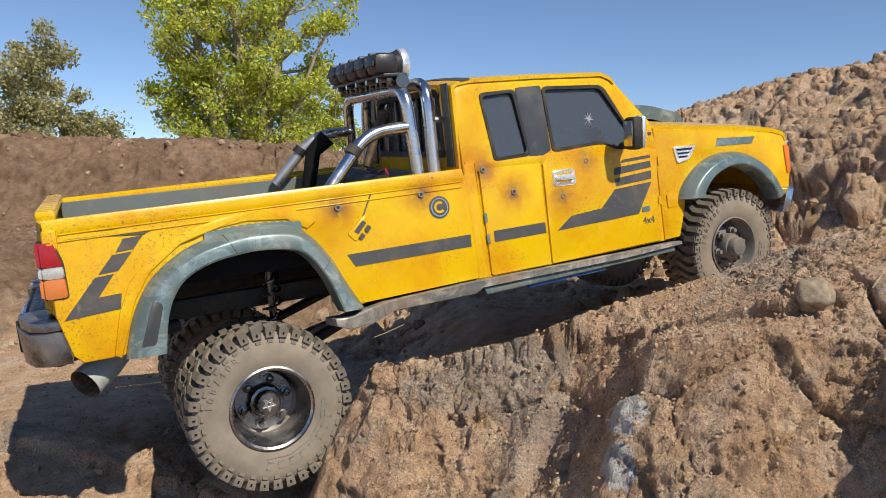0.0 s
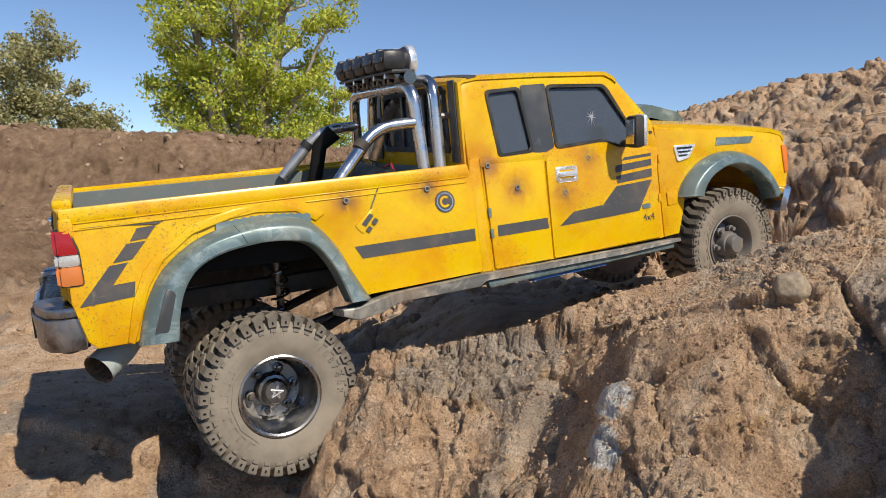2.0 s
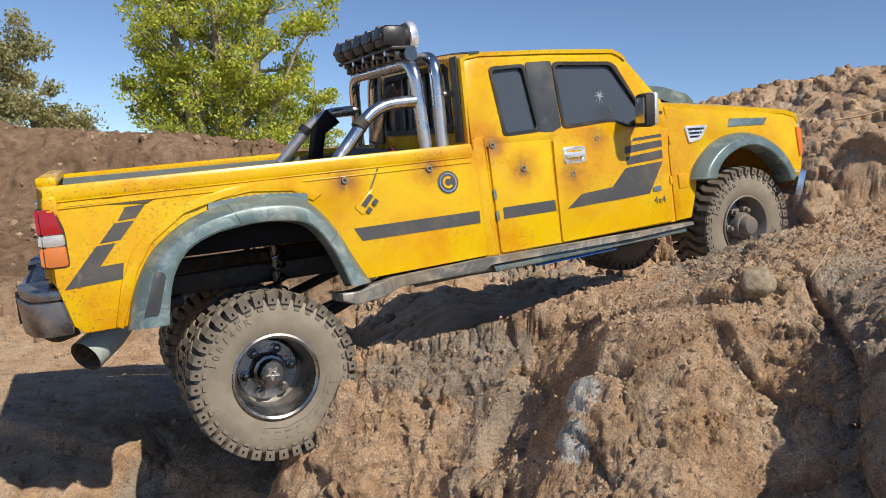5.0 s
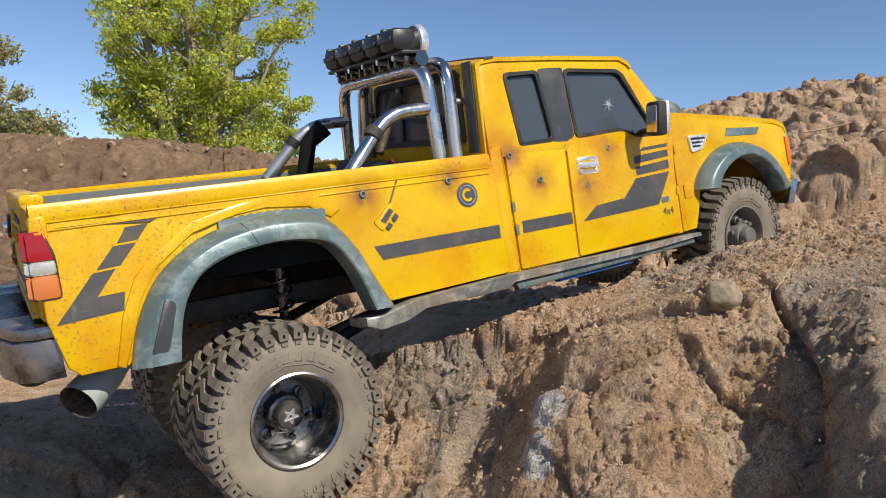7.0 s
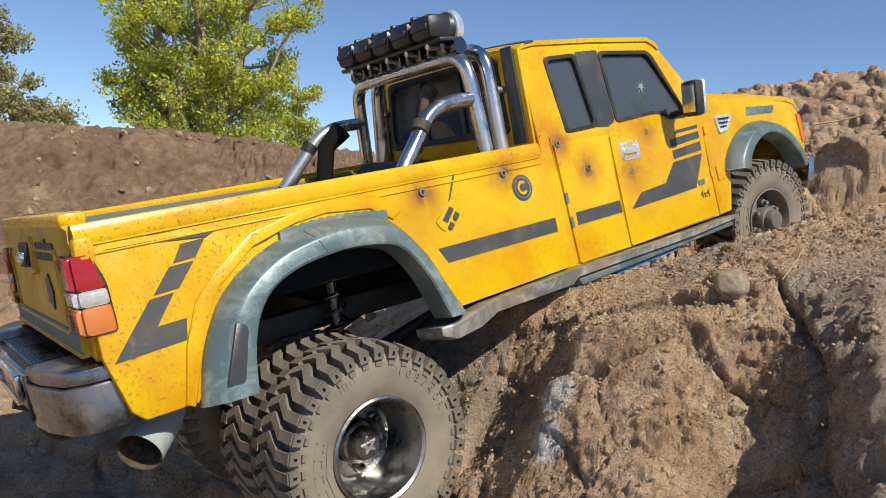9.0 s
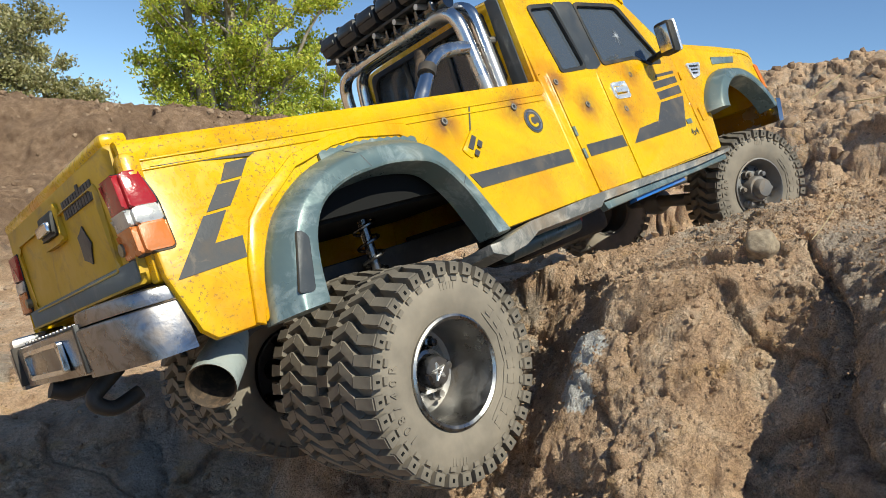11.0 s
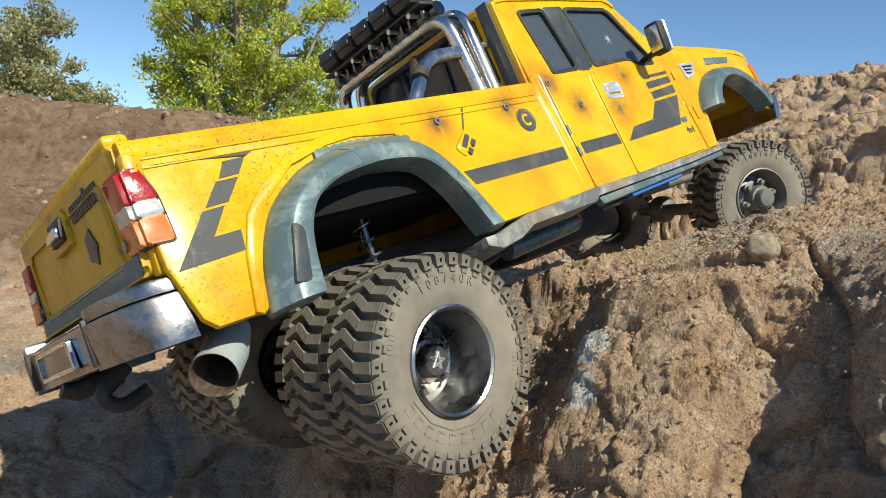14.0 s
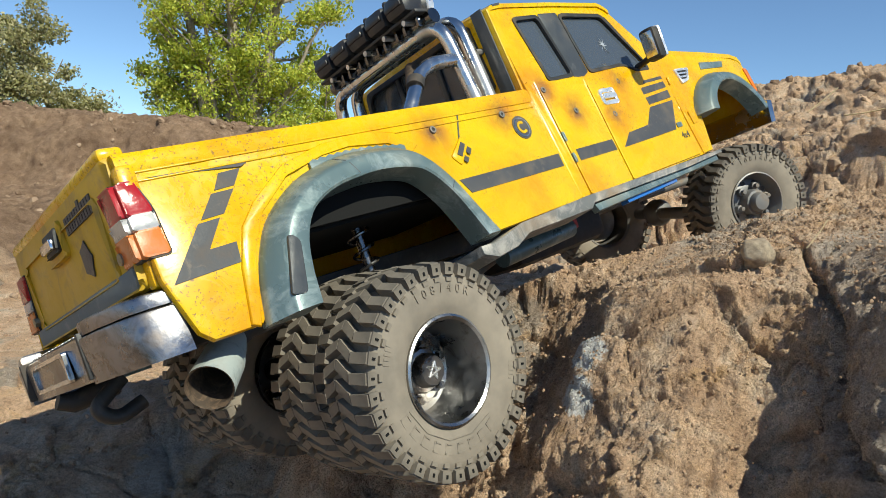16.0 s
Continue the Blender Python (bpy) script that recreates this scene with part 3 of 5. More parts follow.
def tyre_material(name="dusty_tyre_rubber", low=0.45):
    m = mat(name, (0.06, 0.055, 0.05), 0.85)
    n = Nodes(m)
    a = n.noise(120.0, 6, 0.7)
    b = n.noise(30.0, 4, 0.6)
    c = n.mix(n.grey(b, 0.25, 0.7, low, low + 0.55), n.ramp(a, [(0.3, (0.035, 0.033, 0.031)), (0.7, (0.08, 0.073, 0.065))]), (0.29, 0.245, 0.19))
    n.colour(c)
    n.bump(a, 0.3, 0.0006)
    return m


YELLOW = yellow_material()
GRIMY = worn_material("grimy_yellow_tailgate", (0.52, 0.32, 0.006), (0.30, 0.185, 0.05), 0.4, 0.0, 0.45, 45.0, 0.55)
TEAL = worn_material("grey_green_flare_paint", (0.13, 0.185, 0.19), (0.33, 0.39, 0.38), 0.26, 0.35, 0.50, 55.0, 0.35)
DECAL = worn_material("worn_black_decal", (0.052, 0.053, 0.057), (0.16, 0.13, 0.10), 0.45, 0.0, 0.2, 140.0, 0.25)
PILLAR = worn_material("dark_grey_pillar_paint", (0.045, 0.05, 0.055), (0.12, 0.12, 0.12), 0.3, 0.0, 0.2, 90.0, 0.2)
CHROME = worn_material("dirty_chrome", (0.62, 0.62, 0.62), (0.25, 0.2, 0.16), 0.12, 1.0, 0.15, 50.0, 0.6)
DARKCHROME = worn_material("dark_smoked_chrome", (0.16, 0.16, 0.165), (0.09, 0.08, 0.07), 0.14, 1.0, 0.3, 70.0, 0.5)
BUMPERCHROME = worn_material("scuffed_dark_chrome", (0.24, 0.24, 0.26), (0.10, 0.085, 0.075), 0.16, 1.0, 0.5, 75.0, 0.8)
BRIGHTCHROME = worn_material("bright_chrome", (0.92, 0.92, 0.92), (0.6, 0.58, 0.55), 0.22, 0.75, 0.1, 120.0, 0.08)
RIMCHROME = worn_material("worn_dark_rim", (0.36, 0.355, 0.35), (0.16, 0.14, 0.12), 0.24, 1.0, 0.3, 90.0, 0.5)
GLOSSBLACK = worn_material("satin_black_housing", (0.022, 0.022, 0.024), (0.06, 0.055, 0.05), 0.32, 0.0, 0.2, 120.0, 0.2)
STEEL = worn_material("dusty_grey_steel", (0.20, 0.195, 0.19), (0.20, 0.16, 0.12), 0.45, 0.6, 0.5, 70.0, 0.6)
GREYBED = worn_material("grey_bed_lining", (0.16, 0.185, 0.185), (0.25, 0.25, 0.24), 0.7, 0.0, 0.3, 60.0, 0.4)
BLACK = worn_material("dusty_black_plastic", (0.02, 0.02, 0.02), (0.05, 0.045, 0.04), 0.5, 0.0, 0.3, 80.0, 0.3)
STEPMAT = worn_material("scraped_grey_step", (0.16, 0.165, 0.16), (0.50, 0.46, 0.40), 0.45, 0.2, 0.6, 55.0, 1.0)
BLUE = worn_material("blue_paint", (0.02, 0.13, 0.42), (0.05, 0.12, 0.25), 0.35, 0.0, 0.2, 90.0, 0.2)
REDLENS = worn_material("red_lens", (0.34, 0.012, 0.018), (0.22, 0.05, 0.04), 0.14, 0.0, 0.35, 110.0, 0.3)
TAILAMBER = worn_material("faded_amber_lens", (0.58, 0.16, 0.025), (0.36, 0.20, 0.10), 0.16, 0.0, 0.45, 110.0, 0.3)
CLEARLENS = worn_material("clear_lens", (0.50, 0.49, 0.47), (0.25, 0.23, 0.21), 0.12, 0.3, 0.35, 200.0, 0.2)
PIPEGREY = worn_material("chalky_grey_exhaust", (0.36, 0.40, 0.38), (0.22, 0.26, 0.25), 0.6, 0.1, 0.5, 110.0, 0.35)
AMBERLENS = mat("amber_lens", (0.62, 0.16, 0.02), 0.15)
RED = mat("red_part", (0.4, 0.02, 0.02), 0.4)
RUBBER = tyre_material()
TREAD = tyre_material("scrubbed_tread_rubber", 0.12)
# black for rubber hoses and for sheets that stand in for shade
HOSESHADE = mat("black_rubber_and_shade", (0.012, 0.012, 0.012), 0.85)
HOSESHADE.node_tree.nodes["Principled BSDF"].inputs["Specular IOR Level"].default_value = 0.1
# tinted glass; its blue-grey diffuse share paints in the reflected sky
GLASS = mat("tinted_glass_sky_sheen", (0.12, 0.145, 0.18), 0.05)
GLASS.node_tree.nodes["Principled BSDF"].inputs["Transmission Weight"].default_value = 0.5
GLASS.node_tree.nodes["Principled BSDF"].inputs["IOR"].default_value = 1.45
BRASS = worn_material("worn_brass_screw", (0.30, 0.26, 0.18), (0.12, 0.09, 0.06), 0.35, 0.8, 0.4, 300.0, 0.3)
# rusty metal, also the dark that paints shade inside the exhaust
RUSTSHADE = worn_material("rusty_metal_and_pipe_shade", (0.07, 0.05, 0.035), (0.2, 0.13, 0.08), 0.6, 0.5, 0.6, 200.0, 0.4)


# ---- truck geometry helpers; lengths of the truck in millimetres ----
LEAN_S, LEAN_C, HALF = 0.156, 0.988, 98.0


def skin(x, z, off=0.0, side=-1):
    """A point of the truck's side at length x and height z, off millimetres inside it; side -1 is the right-hand one."""
    y = -HALF + off * LEAN_C + z * LEAN_S
    return Vector((x, -side * y, -off * LEAN_S + z * LEAN_C)) * 0.001


def slab(outline, holes=(), off=0.0, thick=3.0, side=-1, bevel=0.0, place=None):
    """A plate with holes, cut to outlines of (x, z), lying on the truck's side or where place() puts it."""
    put = place or (lambda x, z, o: skin(x, z, o, side))
    bm = bmesh.new()
    for loop in (outline, *holes):
        vs = [bm.verts.new((x, z, 0)) for x, z in loop]
        for a, b in zip(vs, vs[1:] + vs[:1]):
            bm.edges.new((a, b))
    bmesh.ops.triangle_fill(bm, use_beauty=True, use_dissolve=True, edges=bm.edges[:])
    front = bm.faces[:]
    back = bmesh.ops.extrude_face_region(bm, geom=front)["geom"]
    backset = {v for v in back if isinstance(v, bmesh.types.BMVert)}
    rim = []
    if bevel:
        fv = [v for v in bm.verts if v not in backset]
        rim = [e for e in bm.edges if e.verts[0] not in backset and e.verts[1] not in backset and len({f for f in e.link_faces}) == 2 and any(v2 in backset for f in e.link_faces for v2 in f.verts)]
    for v in bm.verts:
        x, z, _ = v.co
        v.co = put(x, z, off + (thick if v in backset else 0.0))
    if rim:
        bmesh.ops.bevel(bm, geom=rim, offset=bevel * 0.001, segments=2, affect="EDGES", profile=0.5, clamp_overlap=True)
    return bm


def rounded(points, radius, n=4):
    """An outline with its corners rounded."""
    out = []
    for i, p in enumerate(points):
        a, b, c = Vector(points[i - 1]), Vector(p), Vector(points[(i + 1) % len(points)])
        r = min(radius, (a - b).length * 0.45, (c - b).length * 0.45)
        s, e = b + (a - b).normalized() * r, b + (c - b).normalized() * r
        for k in range(n + 1):
            t = k / n
            q = s * (1 - t) ** 2 + b * 2 * t * (1 - t) + e * t * t
            out.append((q.x, q.y))
    return out


def tube(points, radius, segments=14, bm=None, bend=0.0, caps=True):
    """A round tube through points (mm), with bent corners."""
    bm = bm or bmesh.new()
    pts = [Vector(p) for p in points]
    if bend:
        path = [pts[0]]
        for a, b, c in zip(pts, pts[1:], pts[2:]):
            r = min(bend, (a - b).length * 0.48, (c - b).length * 0.48)
            s, e = b + (a - b).normalized() * r, b + (c - b).normalized() * r
            path += [s * (1 - t) ** 2 + b * 2 * t * (1 - t) + e * t * t for t in (0, 0.17, 0.33, 0.5, 0.67, 0.83, 1)]
        pts = path + [pts[-1]]
    up, rings = None, []
    for i, p in enumerate(pts):
        d = (pts[min(i + 1, len(pts) - 1)] - pts[max(i - 1, 0)]).normalized()
        if up is None:
            up = d.orthogonal().normalized()
        up = (up - d * up.dot(d)).normalized()
        w = d.cross(up)
        r = radius[i] if isinstance(radius, (list, tuple)) else radius
        rings.append([bm.verts.new((p + (up * math.cos(a) + w * math.sin(a)) * r) * 0.001) for a in [2 * math.pi * k / segments for k in range(segments)]])
    for a, b in zip(rings, rings[1:]):
        for k in range(segments):
            bm.faces.new((a[k], a[(k + 1) % segments], b[(k + 1) % segments], b[k]))
    if caps:
        bm.faces.new(rings[0][::-1])
        bm.faces.new(rings[-1])
    return bm


def lathe(profile, segments=48, bm=None, centre=(0, 0, 0), axis_turn=None):
    """A solid turned round the y axis from (radius, y) in mm."""
    bm = bm or bmesh.new()
    rings = []
    m = Matrix.Translation(Vector(centre)) @ (axis_turn or Matrix())
    for r, y in profile:
        rings.append([bm.verts.new((m @ Vector((r * math.cos(a), y, r * math.sin(a)))) * 0.001) for a in [2 * math.pi * k / segments for k in range(segments)]])
    for a, b in zip(rings, rings[1:]):
        for k in range(segments):
            bm.faces.new((a[k], a[(k + 1) % segments], b[(k + 1) % segments], b[k]))
    return bm


def mm_box(lo, hi, bevel=0.0, bm=None):
    return box(bm or bmesh.new(), [v * 0.001 for v in lo], [v * 0.001 for v in hi], bevel * 0.001)


def shade_smooth(ob, degrees=38):
    """Smooth shading with sharp edges kept."""
    me = ob.data
    bm = bmesh.new()
    bm.from_mesh(me)
    for f in bm.faces:
        f.smooth = True
    for e in bm.edges:
        e.smooth = len(e.link_faces) == 2 and e.calc_face_angle(0) < radians(degrees)
    bm.to_mesh(me)
    bm.free()
    return ob


def tp(name, bm, material, parent, label=""):
    return shade_smooth(part(name, bm, material, parent, label))


def lettering(name, words, size, depth, material, parent, m, label=""):
    cu = bpy.data.curves.new(name, "FONT")
    cu.body, cu.size, cu.extrude, cu.align_x, cu.align_y = words, size, depth, "CENTER", "CENTER"
    tmp = bpy.data.objects.new(name, cu)
    me = bpy.data.meshes.new_from_object(tmp)
    bpy.data.objects.remove(tmp)
    me.transform(m)
    me.materials.clear()
    me.materials.append(material)
    ob = new(name, me)
    ob.parent = parent
    if label:
        tagged(ob, label=label)
    return ob


# ---- the truck ----
truck = tagged(new("pickup_truck"), "weathered yellow scale model pickup truck climbing the clay bank", "model truck")


def flare(outer, inner, side):
    bm = bmesh.new()
    rings = []
    for (ox, oz), (ix, iz) in zip(outer, inner):
        at = lambda f, o: skin(ox + (ix - ox) * f, oz + (iz - oz) * f, o, side)
        row = [at(0, 1), at(0, -2.5), at(0.08, -5.5), at(0.36, -11.6), at(0.42, -12.6), at(0.50, -13.0), at(0.92, -13.6), at(1, -12.8), at(1, 3.2), at(0, 3.2)]
        rings.append([bm.verts.new(p) for p in row])
    for a, b in zip(rings, rings[1:]):
        for k in range(10):
            bm.faces.new((a[k], a[(k + 1) % 10], b[(k + 1) % 10], b[k]))
    bm.faces.new(rings[0])
    bm.faces.new(rings[-1][::-1])
    return bm


def dense(pts, n=4):
    """A smooth line through points."""
    out = []
    P = [Vector(p) for p in pts]
    for i in range(len(P) - 1):
        p0, p1, p2, p3 = P[max(i - 1, 0)], P[i], P[i + 1], P[min(i + 2, len(P) - 1)]
        for k in range(n):
            t = k / n
            q = 0.5 * (2 * p1 + (p2 - p0) * t + (2 * p0 - 5 * p1 + 4 * p2 - p3) * t * t + (3 * p1 - p0 - 3 * p2 + p3) * t ** 3)
            out.append((q.x, q.y))
    return out + [tuple(P[-1])]


R_OUT = [(-316, -37), (-311, -18), (-304, -3), (-294, 10), (-275, 23), (-252, 30), (-232, 32), (-209, 30), (-196, 22), (-184, 6), (-175, -13), (-165, -32)]
R_IN = [(-294, -37), (-291, -20), (-286, -6), (-277, 5), (-262, 12), (-245, 15), (-230, 16), (-212, 14), (-202, 9), (-193, -3), (-187, -17), (-182, -32)]
F_OUT = [(134, 10), (138, 19), (149, 30), (165, 40), (185, 46), (208, 46), (228, 40), (243, 29), (253, 15), (258, 4)]
F_IN = [(153, 8), (156, 15), (164, 23), (175, 29), (189, 33), (206, 33), (221, 27), (233, 18), (241, 8), (245, -2)]
BED_SIDE = [(-349, 50), (-349, -6), (-343, -30), (-338, -35), (-316, -35)] + [((a + c) / 2, (b + d) / 2) for (a, b), (c, d) in zip(R_OUT, R_IN)][1:-1] + [(-172, -30), (-71, -27), (-71, 46), (-74, 56)]
FENDER = [(114, -23), (132, -22), (141, 0)] + [((a + c) / 2, (b + d) / 2) for (a, b), (c, d) in zip(F_OUT, F_IN)] + [(266, 0), (277, 6), (281, 20), (282, 46), (276, 57), (262, 61), (207, 66), (116, 74)]
WIN_1 = rounded([(-50, 109), (-21, 111), (-14, 62), (-44, 60)], 4)
WIN_2 = rounded([(7, 112), (64, 111), (94, 66), (94, 60), (72, 60), (58, 66), (10, 63)], 5)
UPPER = [(-73, 52), (-73, 112), (-70, 118), (-60, 121), (68, 122), (76, 118), (113, 79), (116, 60), (116, 52)]

for side in (-1, 1):
    bs = tp("bed_side", slab(BED_SIDE, off=0, thick=3.5, side=side, bevel=1.4), YELLOW, truck)
    # rolled rail along the top of the bed side, with two pressed lines below it
    rail = bmesh.new()
    for a, b in ((-349, -74),):
        rings = []
        for x in (a, b):
            zt = 46.8 + (x + 349) * 0.02
            rings.append([rail.verts.new(skin(x, z, o, side)) for z, o in ((zt - 6, -0.1), (zt - 4.5, -0.8), (zt + 0.5, -1.0), (zt + 2.8, -0.2), (zt + 3.4, 2.5), (zt + 3.0, 9), (zt - 2, 9.5), (zt - 2, 3))])
        for k in range(8):
            rail.faces.new((rings[0][k], rings[0][(k + 1) % 8], rings[1][(k + 1) % 8], rings[1][k]))
        rail.faces.new(rings[0])
        rail.faces.new(rings[1][::-1])
    tp("bed_rail", rail, YELLOW, truck)
    for dz in (5.5, 9.5):
        crease = [(-348, 46.5 - dz), (-76, 52 - dz), (-76, 51.1 - dz), (-348, 45.6 - dz)]
        tp("bed_crease", slab(crease, off=-0.7, thick=1.2, side=side, bevel=0.35), YELLOW, truck)
    tp("bed_inner_wall", slab([(-343, 50), (-343, 4), (-80, 4), (-80, 53)], off=9.5, thick=2, side=side), GREYBED, truck)
    # added black sheet, standing in for the shade inside the wheel arch
    tp("arch_shade_sheet", slab([(-318, 44), (-318, 2), (-160, 2), (-160, 44)], off=7.4, thick=1.6, side=side), HOSESHADE, truck)
    seam = tp("bed_seam", slab([(-146.6, 48), (-145.4, 48), (-163.4, 14), (-164.6, 14)], off=-0.25, thick=0.5, side=side), DECAL, truck)
    fl = tp("rear_fender_flare", flare(dense(R_OUT), dense(R_IN), side), TEAL, truck, "grey-green wheel arch flare")
    for (ox, oz), (ix, iz) in ((R_OUT[5], R_IN[5]), (R_OUT[9], R_IN[9])):
        path = [skin(ox + (ix - ox) * f, oz + (iz - oz) * f, o + 0.15, side) * 1000 for f, o in ((0.08, -5.5), (0.36, -11.6), (0.5, -13.0), (0.92, -13.6))]
        tp("flare_seam", tube(path, 0.32, 6), DECAL, fl)
    tp("flare_panel", slab(rounded([(-307, -30), (-299, -31), (-292, -8), (-297, -4)], 2), off=-13.9, thick=1.2, side=side, bevel=0.4), PILLAR, fl)
    tp("front_fender_flare", flare(dense(F_OUT), dense(F_IN), side), TEAL, truck, "grey-green wheel arch flare")
    lip = slab([(-322, -34), (-316, -10), (-308, 8), (-298, 18), (-276, 33), (-250, 40), (-225, 42), (-203, 40), (-190, 30), (-196, 26), (-209, 34), (-235, 36), (-252, 34), (-276, 27), (-296, 12), (-306, -3), (-318, -36)], off=-1.2, thick=2, side=side, bevel=0.6)
    tp("arch_bulge", lip, YELLOW, truck)
    # torn wavy trim on top of the rear flare
    wave = [(-262 + k * 2.6, 31.0 + (1.0 if k % 2 else 0.0) + 2.4 * math.sin(k / 24 * math.pi)) for k in range(25)]
    tp("flare_trim", slab(wave + [(-200, 24), (-236, 27), (-262, 24)], off=-1.6, thick=1.6, side=side), BLUE if side > 0 else TEAL, truck)
    # cab side
    tp("cab_side", slab([(-73, -28), (118, -23), (118, 60), (-73, 60)], off=1.6, thick=3, side=side), YELLOW, truck)
    tp("cab_corner", slab(rounded([(-73, 60), (-73, -27), (-61.2, -27), (-61.2, 60)], 2), off=-0.4, thick=3, side=side, bevel=1.6), YELLOW, truck)
    fr = tp("cab_window_frame", slab(UPPER, [WIN_1, WIN_2], off=-0.3, thick=4, side=side, bevel=1.2), YELLOW, truck)
    tp("pillar_trim", slab(rounded([(-18.6, 113.4), (4.6, 114.4), (5.4, 112), (7.6, 63), (-2, 59), (-13.6, 60), (-18.4, 110)], 1.5), off=-0.75, thick=1.0, side=side, bevel=0.3), PILLAR, truck, "dark grey pillar between the windows")
    tp("rear_door", slab(rounded([(-59.6, 59), (-60.2, -26.5), (-6, -25.5), (-3, 58.5)], 2), off=-0.4, thick=2, side=side, bevel=0.9), YELLOW, truck)
    fd = tp("front_door", slab(rounded([(-1.5, 60), (-4.5, -25.5), (110, -22), (111.5, 20), (117, 56), (96, 57.5), (72, 57.5), (57.5, 63), (10, 60)], 2), off=-0.4, thick=2, side=side, bevel=0.9), YELLOW, truck)
    for w in (WIN_1, WIN_2):
        cx, cz = sum(p[0] for p in w) / len(w), sum(p[1] for p in w) / len(w)
        grow = [(cx + (x - cx) * 1.0 + (1.6 if x > cx else -1.6), cz + (z - cz) + (1.6 if z > cz else -1.6)) for x, z in w]
        shrink = [(x - (1.0 if x > cx else -1.0), z - (1.0 if z > cz else -1.0)) for x, z in w]
        ws = tp("window_seal", slab(grow, [shrink], off=-1.3, thick=2.4, side=side, bevel=0.4), BLACK, truck)
        tp("window", slab(w, off=1.6, thick=1.0, side=side), GLASS, truck, "tinted side window")
    if side < 0:
        star = [(50 + (5.5 if k % 2 else 1.2) * (0.5 + 0.8 * random.random()) * math.cos(2 * math.pi * k / 18), 86 + (7.5 if k % 2 else 1.5) * (0.5 + 0.8 * random.random()) * math.sin(2 * math.pi * k / 18)) for k in range(18)]
        tp("glass_crack", slab(star, off=1.2, thick=0.3, side=side), mat("crushed_glass", (0.30, 0.32, 0.35), 0.5), truck)
    tp("front_fender", slab(FENDER, off=0.2, thick=3, side=side, bevel=1.6), YELLOW, truck)
    # black stripes
    for outline in ([(-171, 5), (-74, 6.5), (-74.5, -2.5), (-166, -4)], [(-54, 6.5), (-7, 7.5), (-7, -1), (-54.5, -2)], [(1, 8), (50, 12), (66, 26), (106, 28.5), (88, 3), (1, -1)], [(67, 49), (108, 51.5), (108, 49), (68, 46.4)], [(67, 43.4), (107.6, 46.4), (107.4, 41), (67, 37.4)], [(67, 34.6), (107, 38.2), (106.4, 31.4), (67.5, 28.2)]):
        tp("stripe", slab(outline, off=-0.62 if outline[0][0] > -60 else -0.3, thick=0.5, side=side), DECAL, truck)
    for outline in ([(-339, 37.6), (-291, 38), (-296, 35.6)], [(-308, 34.2), (-297, 35), (-303, 27.4), (-313, 26.6)], [(-315, 25.4), (-304, 26), (-313, 15.6), (-324, 14.8)], [(-326, 13.4), (-315.5, 14.2), (-325.5, 1.6), (-313, 2.2), (-314.6, -7), (-345, -9)]):
        tp("stripe", slab(outline, off=-0.3, thick=0.5, side=side), DECAL, truck)
    # fuel flap, emblem, handle, vents, marks
    flap = tp("fuel_flap", slab(rounded([(-154.5, 31), (-169, 19.5), (-163.5, 13), (-149.5, 25)], 2), off=-0.9, thick=1.4, side=side, bevel=0.5), YELLOW, truck)
    for q in ([(-157, 27), (-164, 20), (-161, 18), (-154.5, 25)], [(-153.5, 23.5), (-156.5, 20.5), (-154, 18.2), (-151, 21.5)], [(-158.5, 18.4), (-161.2, 15.6), (-159, 13.6), (-156.2, 16.2)]):
        tp("flap_mark", slab(q, off=-1.3, thick=0.5, side=side), DECAL, flap)
    circle = lambda cx, cz, r, n=28: [(cx + r * math.cos(2 * math.pi * k / n), cz + r * math.sin(2 * math.pi * k / n)) for k in range(n)]
    em = tp("round_emblem", slab(circle(-96.5, 29.3, 8.2), off=-0.35, thick=0.5, side=side), DECAL, truck, "round black badge with a pale ring")
    tp("emblem_ring", slab(circle(-96.5, 29.3, 6.9), [circle(-96.5, 29.3, 6.0)], off=-0.6, thick=0.4, side=side), CHROME, em)
    arc = [(-96.5 + r * math.cos(a), 29.3 + r * math.sin(a)) for r, seq in ((4.4, range(0, 17)), (2.6, range(16, -1, -1))) for a in [radians(50 + k * 17) for k in seq]]
    tp("emblem_arc", slab(arc, off=-0.6, thick=0.4, side=side), YELLOW, em)
    hd = tp("door_handle", slab(rounded([(5, 47), (27, 47), (27, 34), (5, 34)], 3), [rounded([(8.5, 44), (23.5, 44), (23.5, 37), (8.5, 37)], 2)], off=-2.0, thick=2.4, side=side, bevel=0.8), BRIGHTCHROME, truck, "chrome door handle")
    tp("handle_recess", slab([(8, 44.5), (24, 44.5), (24, 36.5), (8, 36.5)], off=-0.6, thick=0.5, side=side), BLACK, hd)
    tp("handle_bar", slab(rounded([(7, 42.6), (25, 42.6), (25, 38.6), (7, 38.6)], 1.5), off=-3.2, thick=1.6, side=side, bevel=0.5), BRIGHTCHROME, hd)
    vent = tp("fender_vent", slab(rounded([(135, 56), (162, 56), (152, 44), (138, 41.5)], 2), [rounded([(138, 54), (158, 54), (150, 46), (140, 44)], 1)], off=-1.4, thick=2, side=side, bevel=0.5), BRIGHTCHROME, truck, "chrome fender vent with slats")
    tp("vent_recess", slab([(137, 55), (159, 55), (150.5, 45), (139.5, 43)], off=-0.1, thick=0.4, side=side), BLACK, vent)
    for k in range(3):
        z = 52.0 - 3.2 * k
        tp("vent_slat", slab([(138, z), (157.5 - 3.6 * k, z), (156.5 - 3.6 * k, z - 1.4), (138.4, z - 1.4)], off=-1.3, thick=1, side=side), BRIGHTCHROME, vent)
